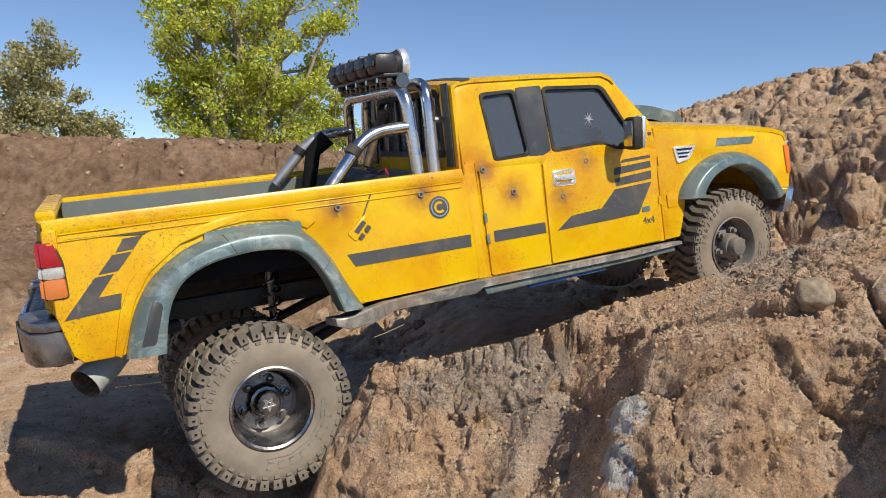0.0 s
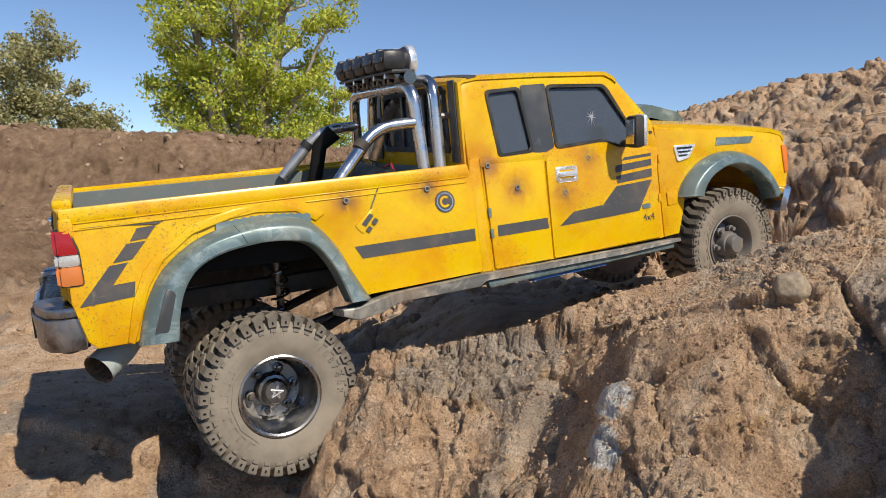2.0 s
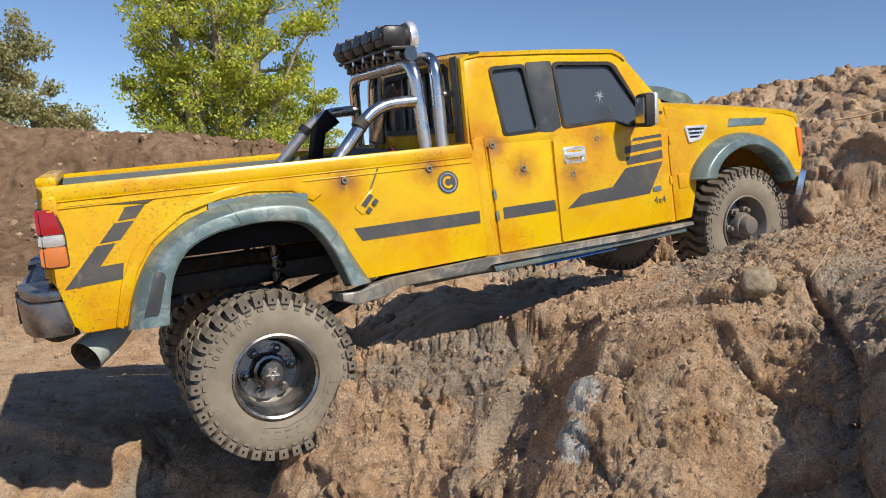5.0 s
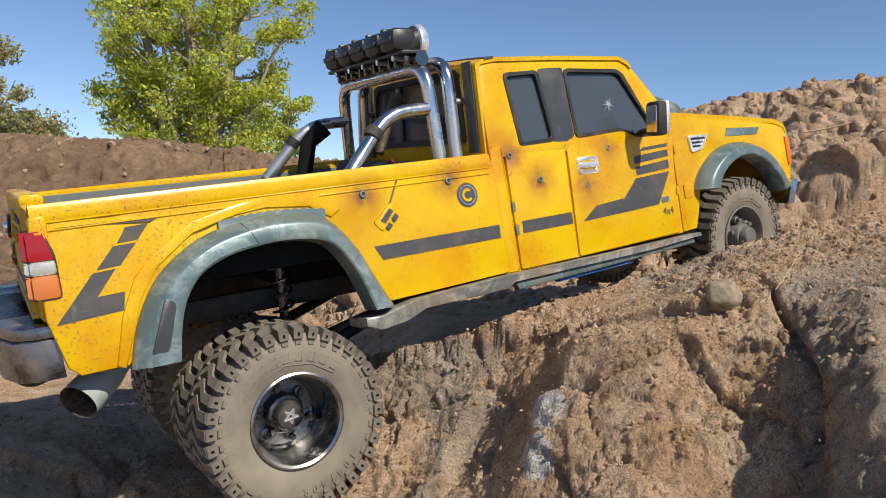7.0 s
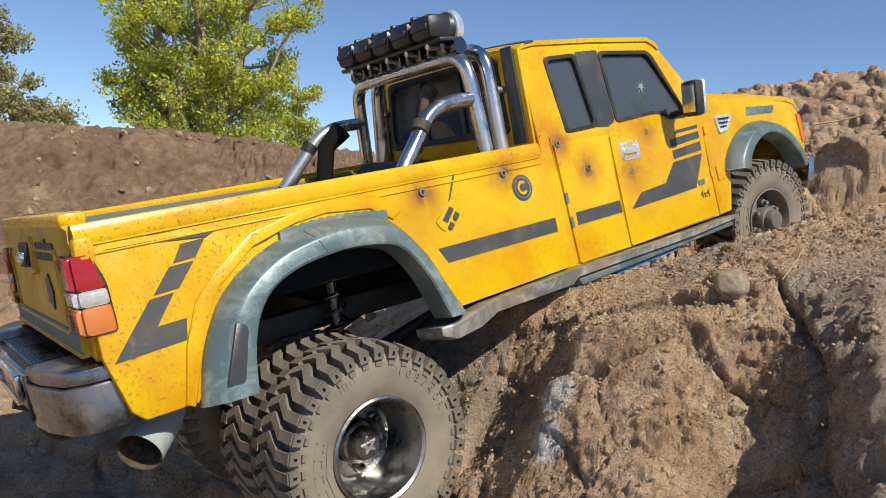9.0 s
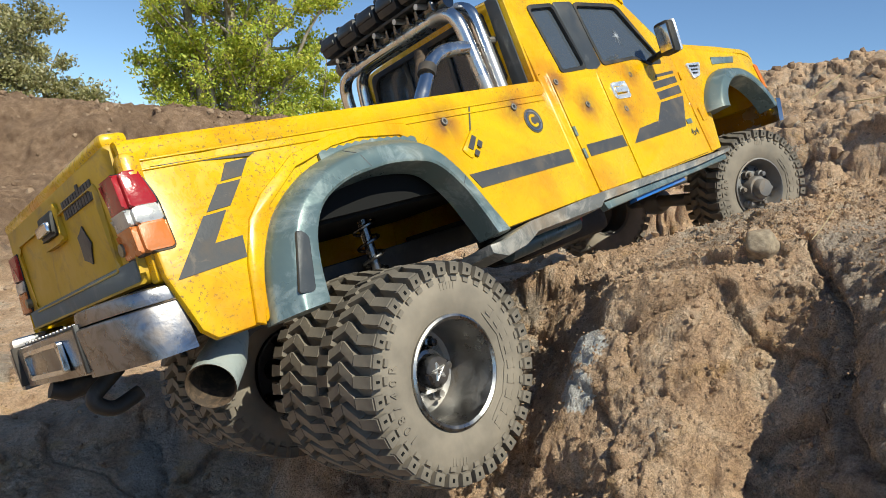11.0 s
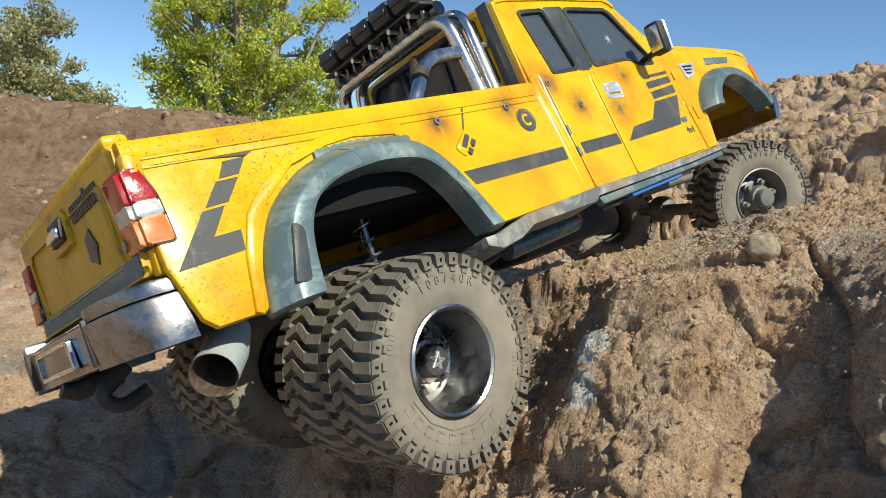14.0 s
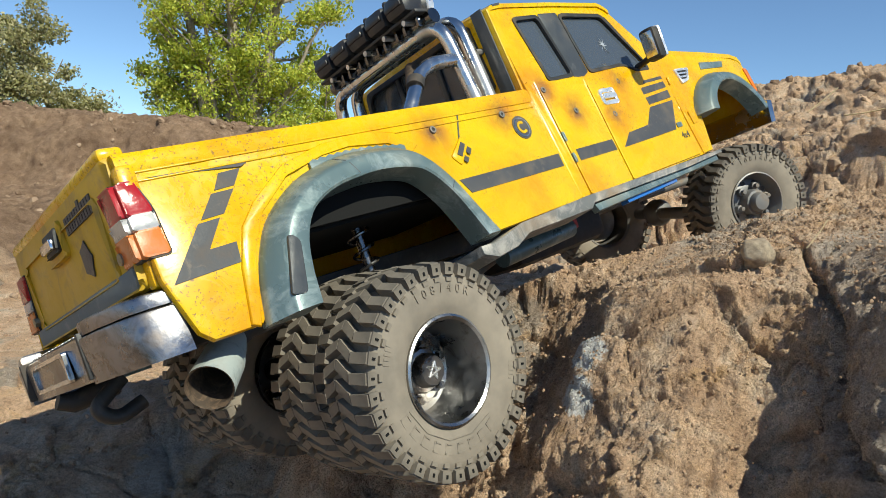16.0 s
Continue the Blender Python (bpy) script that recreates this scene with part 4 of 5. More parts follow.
    tp("fender_mark", slab([(190, 60), (238, 58.5), (233, 52.5), (187, 53)], off=-0.35, thick=0.6, side=side), TEAL, truck, "scuffed grey-green mark on the fender")
    tp("marker_light", slab(rounded([(275, 48), (282, 46), (281.4, 22), (276, 20)], 1.5), off=-0.9, thick=1.6, side=side, bevel=0.4), AMBERLENS, truck)
    for x, z in HOLES:
        tp("bullet_hole", slab(circle(x, z, 2.3, 12), [circle(x, z, 1.1, 12)], off=-1.3, thick=1.4, side=side, bevel=0.3), STEEL, truck)
        tp("hole_core", slab(circle(x, z, 1.2, 8), off=-0.8, thick=0.6, side=side), BLACK, truck)
    for x, z in ((-59.6, 17), (-59.6, 1), (112.5, 12), (117, 46)):
        tp("hinge", slab(rounded([(x - 1.3, z + 3.5), (x + 1.3, z + 3.5), (x + 1.3, z - 3.5), (x - 1.3, z - 3.5)], 0.8), off=-1.2, thick=1.4, side=side, bevel=0.3), TEAL if x < 0 else YELLOW, truck)
    tp("fuel_badge", slab(rounded([(121, 16), (134, 16.5), (133, 5), (121, 4)], 1.5), off=-0.8, thick=1.2, side=side, bevel=0.5), YELLOW, truck)
    tp("small_badge", slab(rounded([(92, 8), (101, 8.6), (101, 4.4), (92, 4)], 1), off=-0.9, thick=0.6, side=side), TEAL, truck)
    # "4x4" on the door
    turn = Matrix(((1, 0, 0, 0), (0, LEAN_S, -LEAN_C, 0), (0, LEAN_C, LEAN_S, 0), (0, 0, 0, 1))) if side < 0 else Matrix(((-1, 0, 0, 0), (0, -LEAN_S, LEAN_C, 0), (0, LEAN_C, LEAN_S, 0), (0, 0, 0, 1)))
    lettering("door_lettering", "4x4", 0.0085, 0.0002, DECAL, truck, Matrix.Translation(skin(98, -3.5, -0.5, side)) @ turn)
    # running board with a bent rear end
    st = slab([(-188, -36), (-176, -36), (-150, -31), (-80, -28), (60, -26.5), (124, -25), (124, -28), (60, -31), (-74, -33.5), (-80, -37), (-146, -38), (-160, -43), (-178, -45), (-188, -41)], off=-9, thick=24, side=side, bevel=1.2)
    stp = tp("running_board", st, STEPMAT, truck, "scraped grey running board")
    tp("board_edge", slab([(-72, -34.2), (118, -28.2), (118, -33), (-70, -39.5)], off=-6, thick=5, side=side, bevel=0.8), TEAL, stp)
    tp("board_stripe", slab([(-30, -37), (44, -35), (44, -38), (-30, -40.4)], off=-3, thick=6, side=side), BLUE, stp)
    # tail lamp
    edge = lambda z: -340.2 - max(0.0, z - 12) * 0.04 - max(0.0, z - 30) * 0.45
    tl = tp("tail_light", slab(rounded([(-350.5, 37.6), (edge(37.6), 37.6), (edge(25), 25), (edge(3.6), 3.6), (-350.5, 3.6)], 2.5), off=-0.7, thick=3, side=side, bevel=0.5), BLACK, truck, "red, clear and amber tail light")
    inner = lambda y, z, o: Vector((-352.9 + o, -side * (-y + z * 0.158), z * 0.988)) * 0.001
    tp("light_back", slab(rounded([(96.4, 37.4), (82, 37.4), (79, 3.6), (96.4, 3.6)], 1.5), thick=3, bevel=0.5, place=inner), BLACK, tl)
    for nm, mt, z0, z1 in (("red_lens", REDLENS, 22.6, 36.8), ("clear_lens", CLEARLENS, 15.8, 22.4), ("amber_lens", TAILAMBER, 4.4, 15.6)):
        tp(nm, slab(rounded([(-352.4, z1), (edge(z1) - 0.7, z1), (edge(z0) - 0.7, z0), (-352.4, z0)], 1.6), off=-1.5, thick=3, side=side, bevel=0.7), mt, tl)
        tp(nm, slab(rounded([(97.2, z1), (82.0 - (37 - z1) * 0.08, z1), (82.0 - (37 - z0) * 0.08, z0), (97.2, z0)], 1.2), off=-0.9, thick=3, bevel=0.7, place=inner), mt, tl)
    # mirror
    mi = bmesh.new()
    p0 = skin(72, 68, -24, side) * 1000
    mm_box((p0.x - 5, p0.y - 7, p0.z - 13), (p0.x + 6, p0.y + 7, p0.z + 13), 3.2, mi)
    mr = tp("wing_mirror", mi, BLACK, truck, "black wing mirror with a chrome cap")
    tp("mirror_cap", mm_box((p0.x + 3, p0.y - 7.6, p0.z - 12.4), (p0.x + 8, p0.y + 7.6, p0.z + 13.6), 2.6), BRIGHTCHROME, mr)
    tp("mirror_arm", tube([skin(80, 62, 0, side) * 1000, p0 - Vector((0, 0, 8))], 2.6, 10), BLACK, mr)
    tp("mirror_glass", mm_box((p0.x - 5.8, p0.y - 5, p0.z - 10), (p0.x - 4.8, p0.y + 5, p0.z + 10), 0.4), CHROME, mr)

# bed
tp("bed_floor", mm_box((-343, -82, 2), (-78, 82, 6), 0.5), GREYBED, truck)
# black sheet that paints the shade beneath the bed floor
tp("underbed_shade_sheet", mm_box((-340, -84, -1), (-78, 84, 1.4), 0.3), HOSESHADE, truck)
tp("bed_front_wall", mm_box((-80, -84, 4), (-77, 84, 52), 0.8), GREYBED, truck)
cross = lambda X: (lambda y, z, o: Vector((X + o, y, z)) * 0.001)
tg = tp("tailgate", slab(rounded([(-90, -6), (90, -6), (86, 51), (-86, 51)], 4), thick=6, bevel=2.0, place=cross(-352)), GRIMY, truck, "dirty yellow tailgate with worn black lettering")
tp("tailgate_top", mm_box((-352.5, -86, 48), (-341, 86, 54.5), 2.5), YELLOW, tg)
tp("tailgate_press", slab(rounded([(-70, 2), (70, 2), (68, 40), (-68, 40)], 5), [rounded([(-67.5, 4), (67.5, 4), (65.5, 38), (-65.5, 38)], 4)], thick=2, bevel=0.8, place=cross(-352.9)), GRIMY, tg)
tp("tailgate_strip", slab([(-84, -5), (84, -5), (84, 4), (-84, 4)], thick=1.5, bevel=0.5, place=cross(-353)), GREYBED, tg)
tp("handle_bezel", slab(rounded([(-16, 26), (16, 26), (14, 45), (-14, 45)], 4), thick=3, bevel=1.2, place=cross(-354)), GRIMY, tg)
th = tp("tailgate_handle", slab(rounded([(-11, 30), (11, 30), (11, 42), (-11, 42)], 2), thick=3, bevel=1, place=cross(-355.6)), BLACK, tg)
tp("handle_grip", mm_box((-358.4, -9, 32), (-354.5, 9, 37.5), 1.2), CHROME, th)
for k in range(11):
    y = -22 - 3.9 * k
    tp("lettering_bar", slab([(y, 34), (y - 3.0, 34), (y - 3.0, 42 + (2 if k == 6 else 0)), (y, 42 + (2 if k == 6 else 0))], thick=0.6, place=cross(-352.9)), DECAL, tg)
tp("badge_smudge", slab([(-36 + (6 + 2 * (k % 2)) * math.cos(k * math.pi / 5), 19 + (7 + 2 * (k % 2)) * math.sin(k * math.pi / 5)) for k in range(10)], thick=0.6, place=cross(-352.8)), DECAL, tg)
for y in (-79, 79):
    tp("tailgate_bolt", lathe([(0, -3), (2.6, -2.6), (2.8, 0)], 14, None, (-352, y, 9), pose(0, 0, 0, 0, 0, -90)), BRASS, tg)
for side in (-1, 1):
    tp("rear_corner", mm_box((-350.5, side * 90 - 4, -8), (-342, side * 90 + 4, 44), 2.5), YELLOW, truck)

# rear bumper: two capped end blocks and a lower middle with a ribbed step
def plan(outline, z, thick, bevel):
    return slab(outline, thick=thick, bevel=bevel, place=lambda x, y, o: Vector((x + o * 0.06, y, z - o)) * 0.001)


bumper = tp("rear_bumper", plan([(-371, 58), (-372.5, 0), (-371, -58), (-346, -58), (-346, 58)], -14, 20, 1.8), BUMPERCHROME, truck, "scuffed chrome rear bumper with a ribbed step")
for s in (-1, 1):
    block_plan = [(-345, s * 97), (-357, s * 96.5), (-365, s * 91), (-371, s * 74), (-373, s * 57), (-345, s * 57)]
    tp("bumper_end", plan(block_plan, -15.2, 20, 1.6), BUMPERCHROME, bumper, "dark chrome bumper end")
    cap = [(x + (1.2 if x < -350 else 0), y - s * 0.8) for x, y in block_plan]
    tp("bumper_cap", plan(cap, -8.4, 6.2, 2.2), BUMPERCHROME, bumper)
    tp("bumper_groove", mm_box((-373.2, s * 56 - 1.4, -33), (-360, s * 56 + 1.4, -13), 0.5), BLACK, bumper)
tp("bumper_step", plan([(-369, 55), (-370, 0), (-369, -55), (-348, -55), (-348, 55)], -13.2, 1.6, 0.3), BLACK, bumper)
for k in range(17):
    y = -52 + 6.5 * k
    tp("step_rib", mm_box((-367, y - 1.1, -14), (-352, y + 1.1, -11.9), 0.4), DARKCHROME, bumper)
tp("plate_recess", slab(rounded([(-30, -17), (30, -17), (30, -31), (-30, -31)], 1.5), [rounded([(-27, -19), (27, -19), (27, -29), (-27, -29)], 1)], thick=2.4, bevel=0.6, place=lambda y, z, o: Vector((-374.0 + o, y, z)) * 0.001), CHROME, bumper)
tp("plate_face", slab([(-27, -19), (27, -19), (27, -29), (-27, -29)], thick=0.8, place=lambda y, z, o: Vector((-372.9 + o, y, z)) * 0.001), DARKCHROME, bumper)
tp("hitch", tube([(-345, 10, -38), (-366, 10, -40), (-372, 10, -37)], [6, 5, 4], 10), BLACK, truck, "dirty black tow hitch")
tp("tow_hook", tube([(-350, -20, -36), (-366, -20, -46), (-358, -20, -54), (-344, -20, -50)], 3.6, 10, None, 6), BLACK, truck)

# exhaust
ex = bmesh.new()
tube([(-312, -63, -36), (-318, -67, -39.5), (-326, -75, -44.5), (-340, -87, -52)], [6.2, 8.4, 9.7, 10.2], 28, ex, 0, False)
lining = bmesh.new()
tube([(-340, -87, -52), (-339.6, -86.6, -51.8), (-332, -79.9, -47.6), (-320, -69.5, -41)], [10.2, 9.4, 8.9, 7.6], 28, lining, 0, False)
tp("exhaust_hanger", tube([(-280, -52, -34), (-302, -58, -35), (-318, -67.3, -39.9)], 4.5, 12), BLACK, truck)
pipe = tp("exhaust_pipe", ex, PIPEGREY, truck, "wide grey exhaust tip")
# brown lining and black plug put shade into the pipe's mouth
tp("pipe_lining", lining, RUSTSHADE, pipe, "inside of the exhaust, coloured dark for its shade")
tp("pipe_shade_plug", tube([(-323, -72, -42.6), (-319, -68.6, -40.4)], [8.0, 7.4], 20), HOSESHADE, pipe)

# cab roof, glass, hood, nose
def across(rows, thick, crown=0.0, n=9):
    """A panel across the truck from rows of (x, z, half width), arched by crown."""
    bm = bmesh.new()
    grid = []
    for x, z, w in rows:
        grid.append([bm.verts.new(Vector((x, w * (2 * k / (n - 1) - 1), z + crown * (1 - (2 * k / (n - 1) - 1) ** 2))) * 0.001) for k in range(n)])
    for a, b in zip(grid, grid[1:]):
        for k in range(n - 1):
            bm.faces.new((a[k], a[k + 1], b[k + 1], b[k]))
    ext = bmesh.ops.extrude_face_region(bm, geom=bm.faces[:])["geom"]
    bmesh.ops.translate(bm, vec=(0, 0, -thick * 0.001), verts=[v for v in ext if isinstance(v, bmesh.types.BMVert)])
    return bm


tp("roof", across([(-74, 111, 82.6), (-73, 116, 82), (-69, 118.6, 81.2), (-58, 120.4, 80.8), (0, 121.6, 80.8), (66, 121.4, 80.8), (74, 118, 81.4), (78, 114.6, 82)], 3, 4.5), YELLOW, truck, "yellow cab roof")
tp("roof_band", across([(-66.5, 119.6, 81.4), (-58, 121.0, 81.2)], 1.5, 4.5), DECAL, truck)
tp("windshield", across([(77, 114.5, 79), (114, 77, 84)], 1.0, 3.0), GLASS, truck, "raked windshield")
rw = rounded([(-66, 66), (66, 66), (60, 112), (-60, 112)], 6)
tp("cab_rear_wall", slab([(-88, 50), (88, 50), (82, 116), (-82, 116)], [rw], thick=3, bevel=1, place=cross(-75)), YELLOW, truck)
rws = tp("rear_window_seal", slab(rounded([(-69, 63), (69, 63), (63, 115), (-63, 115)], 7), [rounded([(-64.5, 67.5), (64.5, 67.5), (58.5, 110.5), (-58.5, 110.5)], 6)], thick=2.5, bevel=0.6, place=cross(-76.4)), BLACK, truck)
tp("rear_window", slab(rw, thick=1, place=cross(-73.5)), GLASS, truck, "dark rear window")
for s in (-1, 1):
    tp("rear_wall_trim", slab([(s * 71, 56), (s * 83, 56), (s * 78, 118), (s * 68, 118)], thick=1.2, bevel=0.4, place=cross(-76.6)), PILLAR, rws)
for y in (-22, 22):
    tp("window_post", mm_box((-75.8, y - 2, 66), (-74.2, y + 2, 112), 0.4), PILLAR, rws)
tp("cab_floor", mm_box((-70, -88, -24), (112, 88, -16), 1), BLACK, truck)
tp("firewall", mm_box((108, -88, -22), (113, 88, 70), 1), BLACK, truck)
tp("dashboard", mm_box((84, -82, 40), (110, 82, 66), 6), BLACK, truck)
tp("steering_wheel", lathe([(15 + 1.8 * math.cos(a), 1.8 * math.sin(a)) for a in [k * math.pi / 4 for k in range(9)]], 24, None, (70, 38, 68), pose(0, 0, 0, 0, 0, -65)), BLACK, truck)
for y in (-42, 42):
    seat = tp("seat", mm_box((-8, y - 26, -10), (44, y + 26, 22), 6), BLACK, truck)
    tp("backrest", mm_box((-20, y - 26, 10), (-4, y + 26, 84), 6), BLACK, seat)
tp("hood", across([(112, 75.5, 84), (130, 74.8, 86.5), (207, 69, 88), (262, 64, 88.5), (276, 60, 89), (281, 54, 89)], 4, 6.5), YELLOW, truck, "yellow hood")
tp("hood_scoop", across([(116, 88, 34), (122, 93, 36), (160, 92, 38), (196, 85, 32), (214, 78, 24)], 12, 3), TEAL, truck, "grey-green hood scoop")
tp("cowl", mm_box((100, -84, 66), (116, 84, 76), 1.5), BLACK, truck)
tp("grille", mm_box((277, -70, 12), (284, 70, 56), 2), DARKCHROME, truck)
tp("nose_panel", mm_box((270, -88, 6), (279, 88, 58), 3), YELLOW, truck)
for y in (-78, 78):
    tp("headlight", mm_box((276, y - 11, 22), (285, y + 11, 52), 3), CLEARLENS, truck)
tp("front_bumper", slab([(260, -108), (268, -109), (286, -92), (292, -50), (292, 50), (286, 92), (268, 109), (260, 108), (268, 80), (268, -80)], thick=22, bevel=2, place=lambda x, y, o: Vector((x - o * 0.3, y, 8 - o)) * 0.001), CHROME, truck, "scuffed chrome front bumper")

# chassis
for y in (-34, 34):
    tp("frame_rail", mm_box((-335, y - 5, -34), (262, y + 5, -20), 1.5), BLACK, truck)
for x in (-330, -205, -120, 0, 150, 255):
    tp("cross_member", mm_box((x - 4, -34, -32), (x + 4, 34, -22), 1), BLACK, truck)
tp("gearbox", mm_box((-60, -24, -60), (60, 24, -26), 8), BLACK, truck)
tp("battery_box", mm_box((-20, -30, -46), (14, -16, -24), 2), RED, truck)
tp("drive_shaft", tube([(-225, 0, -82), (-60, 0, -46)], 3.5, 12), STEEL, truck)
tp("side_tank", tube([(-110, -52, -46), (-30, -52, -43)], 7, 16), TEAL, truck)
for y in (-50, 50):
    tp("trailing_link", tube([(-228, y, -80), (-110, y * 0.8, -38)], 4, 10), BLACK, truck)
    tp("front_link", tube([(214, y, -40), (90, y * 0.8, -40)], 3.5, 10), STEEL, truck)
    for x, top in ((-215, 10), (200, 30)):
        sp = bmesh.new()
        z0, z1 = (-78, 6) if x < 0 else (-42, 30)
        tube([(x, y, z0), (x, y, z1)], 3, 10, sp)
        coil = [(x + 6.5 * math.cos(a), y + 6.5 * math.sin(a), z0 + 12 + (z1 - z0 - 20) * a / (2 * math.pi * 7)) for a in [k * 2 * math.pi * 7 / 84 for k in range(85)]]
        tube(coil, 0.9, 6, sp)
        tp("coil_spring", sp, DARKCHROME, truck)

# roll bar and lamps
rb = tp("roll_bar", tube([(-100, -71, 40), (-104, -64, 116), (-104, 64, 116), (-100, 71, 40)], 4.8, 16, None, 16), CHROME, truck, "twin chrome roll bar with braces")
tp("second_hoop", tube([(-87, -71, 40), (-86, -63, 120), (-86, 63, 120), (-87, 71, 40)], 4.8, 16, None, 16), CHROME, rb)
for s in (-1, 1):
    tp("brace", tube([(-102, s * 66, 88), (-137, s * 67, 86), (-174, s * 74, 46)], 4.6, 14, None, 16), CHROME, rb)
    tp("clamp", tube([(-148, s * 69, 76), (-152, s * 70, 71)], 5.6, 14), BLACK, rb)
    tp("foot_plate", mm_box((-110, s * 73 - 8, 38), (-78, s * 73 + 8, 42), 1), BLACK, rb)
    tp("side_bolt", tube([(-84, s * 66, 92), (-74, s * 67, 92)], 2.4, 8), STEEL, rb)
lb = tp("lamp_rail", tube([(-104, -62, 122), (-104, 62, 122)], 5.2, 14), DARKCHROME, truck, "row of five satin black lamps on the roll bar")
for k in range(5):
    y = -46 + 23 * k
    turn = pose(0, 0, 0, 0, 0, -90)
    lamp = tp("lamp", mm_box((-123, y - 11.1, 127.5), (-103, y + 11.1, 143.5), 5.0), GLOSSBLACK, lb)
    tp("lamp_cone", lathe([(7.0, -2), (8.2, 1), (9.4, 5), (11.2, 10)], 24, None, (-109, y, 135.2), turn), GLOSSBLACK, lamp)
    tp("lamp_bezel", lathe([(10.6, 8), (11.8, 8.5), (12.0, 13), (11.0, 14.6), (9.6, 13), (0, 12)], 28, None, (-109, y, 135.2), turn), BRIGHTCHROME, lamp)
    tp("lamp_clip", mm_box((-119, y + 9.2, 141), (-108, y + 13.8, 145.4), 1.8), GLOSSBLACK, lamp)
    tp("lamp_ridge", mm_box((-123.9, y - 8.4, 133.6), (-122.4, y + 8.4, 137.4), 0.6), GLOSSBLACK, lamp)
    for d in (-7, 7):
        tp("lamp_bracket", mm_box((-113, y + d - 1.6, 118), (-99, y + d + 1.6, 129.5), 0.8), DARKCHROME, lb)
    tp("bolt", tube([(-118, y, 124), (-108, y, 124)], 2, 8), CHROME, lb)
tp("lamp_tray", mm_box((-118, -60, 125.4), (-99, 60, 128.0), 0.8), GLOSSBLACK, lb)

# gear in the bed
tp("gear_bag", mm_box((-150, -60, 6), (-84, 54, 40), 9), BLACK, truck)
tp("gear_roll", tube([(-120, -50, 44), (-112, 52, 46)], [9, 11], 14), BLACK, truck)
tp("hose_end", tube([(-150, 62, 30), (-141, 60, 72), (-128, 56, 84)], [6, 6.5, 8], 12), HOSESHADE, truck)
tp("fire_bottle", tube([(-128, -34, 60), (-112, -30, 92), (-106, -28, 99)], [3.0, 4.2, 5.6], 12), RUSTSHADE, truck)
tp("cable", tube([(-100, -10, 48), (-94, 10, 54), (-96, 26, 50)], 1.2, 8), RED, truck)
tp("cable", tube([(-108, 0, 46), (-98, 16, 51), (-92, 34, 46)], 1.2, 8), HOSESHADE, truck)


# ---- wheels ----
def tyre_mesh():
    prof = [(26.5, -14), (27.5, -17.5), (31, -19.2), (37, -20.2), (43, -20), (47.5, -18.8), (49.4, -16.5), (49.2, -8), (49.4, 0), (49.2, 8), (49.4, 16.5), (47.5, 18.8), (43, 20), (37, 20.2), (31, 19.2), (27.5, 17.5), (26.5, 14)]
    bm = lathe(prof, 72)

    return bm


def block(bm, outline, r0, r1, shrink=0.86):
    """A tread block from (mm of arc, y) round the tyre."""
    lo, hi = [], []
    cu, cy = sum(q[0] for q in outline) / len(outline), sum(q[1] for q in outline) / len(outline)
    for u, y in outline:
        a = u / 52.0
        lo.append(bm.verts.new(Vector((r0 * math.cos(a), y, r0 * math.sin(a))) * 0.001))
        a = (cu + (u - cu) * shrink) / 52.0
        drop = max(0.0, abs(y) - 15) * 0.25
        hi.append(bm.verts.new(Vector(((r1 - drop) * math.cos(a), cy + (y - cy) * 0.96, (r1 - drop) * math.sin(a))) * 0.001))
    bm.faces.new(hi)
    for k in range(len(outline)):
        j = (k + 1) % len(outline)
        bm.faces.new((lo[k], lo[j], hi[j], hi[k]))


def shoulder(s):
    """The outer end of a zigzag lug, running down the sidewall, with a slot and a small tab below it."""
    bm = bmesh.new()
    block(bm, [(-2.8, s * 9.6), (2.6, s * 9.6), (3.0, s * 20.6), (-2.8, s * 20.6)], 47.4, 54.2, 0.88)
    for r0, r1, r2, r3, wide in ((52.2, 52.2, 46.8, 46.2, 2.9), (45.6, 45.4, 43.4, 43.4, 1.9)):
        lo = []
        for rr, yy in ((r0, 18.0), (r1, 21.4 if wide > 2 else 20.7), (r2, 21.0 if wide > 2 else 20.6), (r3, 18.6)):
            lo.append([bm.verts.new(Vector((rr * math.cos(d / 52), s * yy, rr * math.sin(d / 52))) * 0.001) for d in (-wide, wide + 0.2)])
        for i in range(4):
            j = (i + 1) % 4
            bm.faces.new((lo[i][0], lo[i][1], lo[j][1], lo[j][0]))
        bm.faces.new([q[0] for q in lo])
        bm.faces.new([q[1] for q in lo[::-1]])
    return bm


def lug_arm(points):
    """One arm of a zigzag lug: (arc, y) of its upper edge from end to end, 5.2 mm wide along the arc."""
    bm = bmesh.new()
    (u0, y0), (u1, y1) = points
    block(bm, [(u0 - 2.7, y0), (u1 - 2.7, y1), (u1 + 2.6, y1), (u0 + 2.6, y0)], 47.6, 54.0, 0.9)
    return bm


def mesh_of(bm):
    me = bpy.data.meshes.new("tread_block")
    bmesh.ops.recalc_face_normals(bm, faces=bm.faces[:])
    bm.to_mesh(me)
    bm.free()
    me.materials.append(TREAD)
    return me


BLOCKS = {s: [mesh_of(shoulder(s)), mesh_of(lug_arm([(-0.2, s * 9.3), (-6.6, s * -1.2)])), mesh_of(lug_arm([(-6.6, s * -1.5), (-1.6, s * -10.8)])), mesh_of(shoulder(-s))] for s in (-1, 1)}
SLOT = bmesh.new()
box(SLOT, (0.0484, -0.02155, -0.0005), (0.0502, -0.0208, 0.0006))
SLOT_MESH = mesh_of(SLOT)
SLOT_MESH.materials.clear()
SLOT_MESH.materials.append(HOSESHADE)


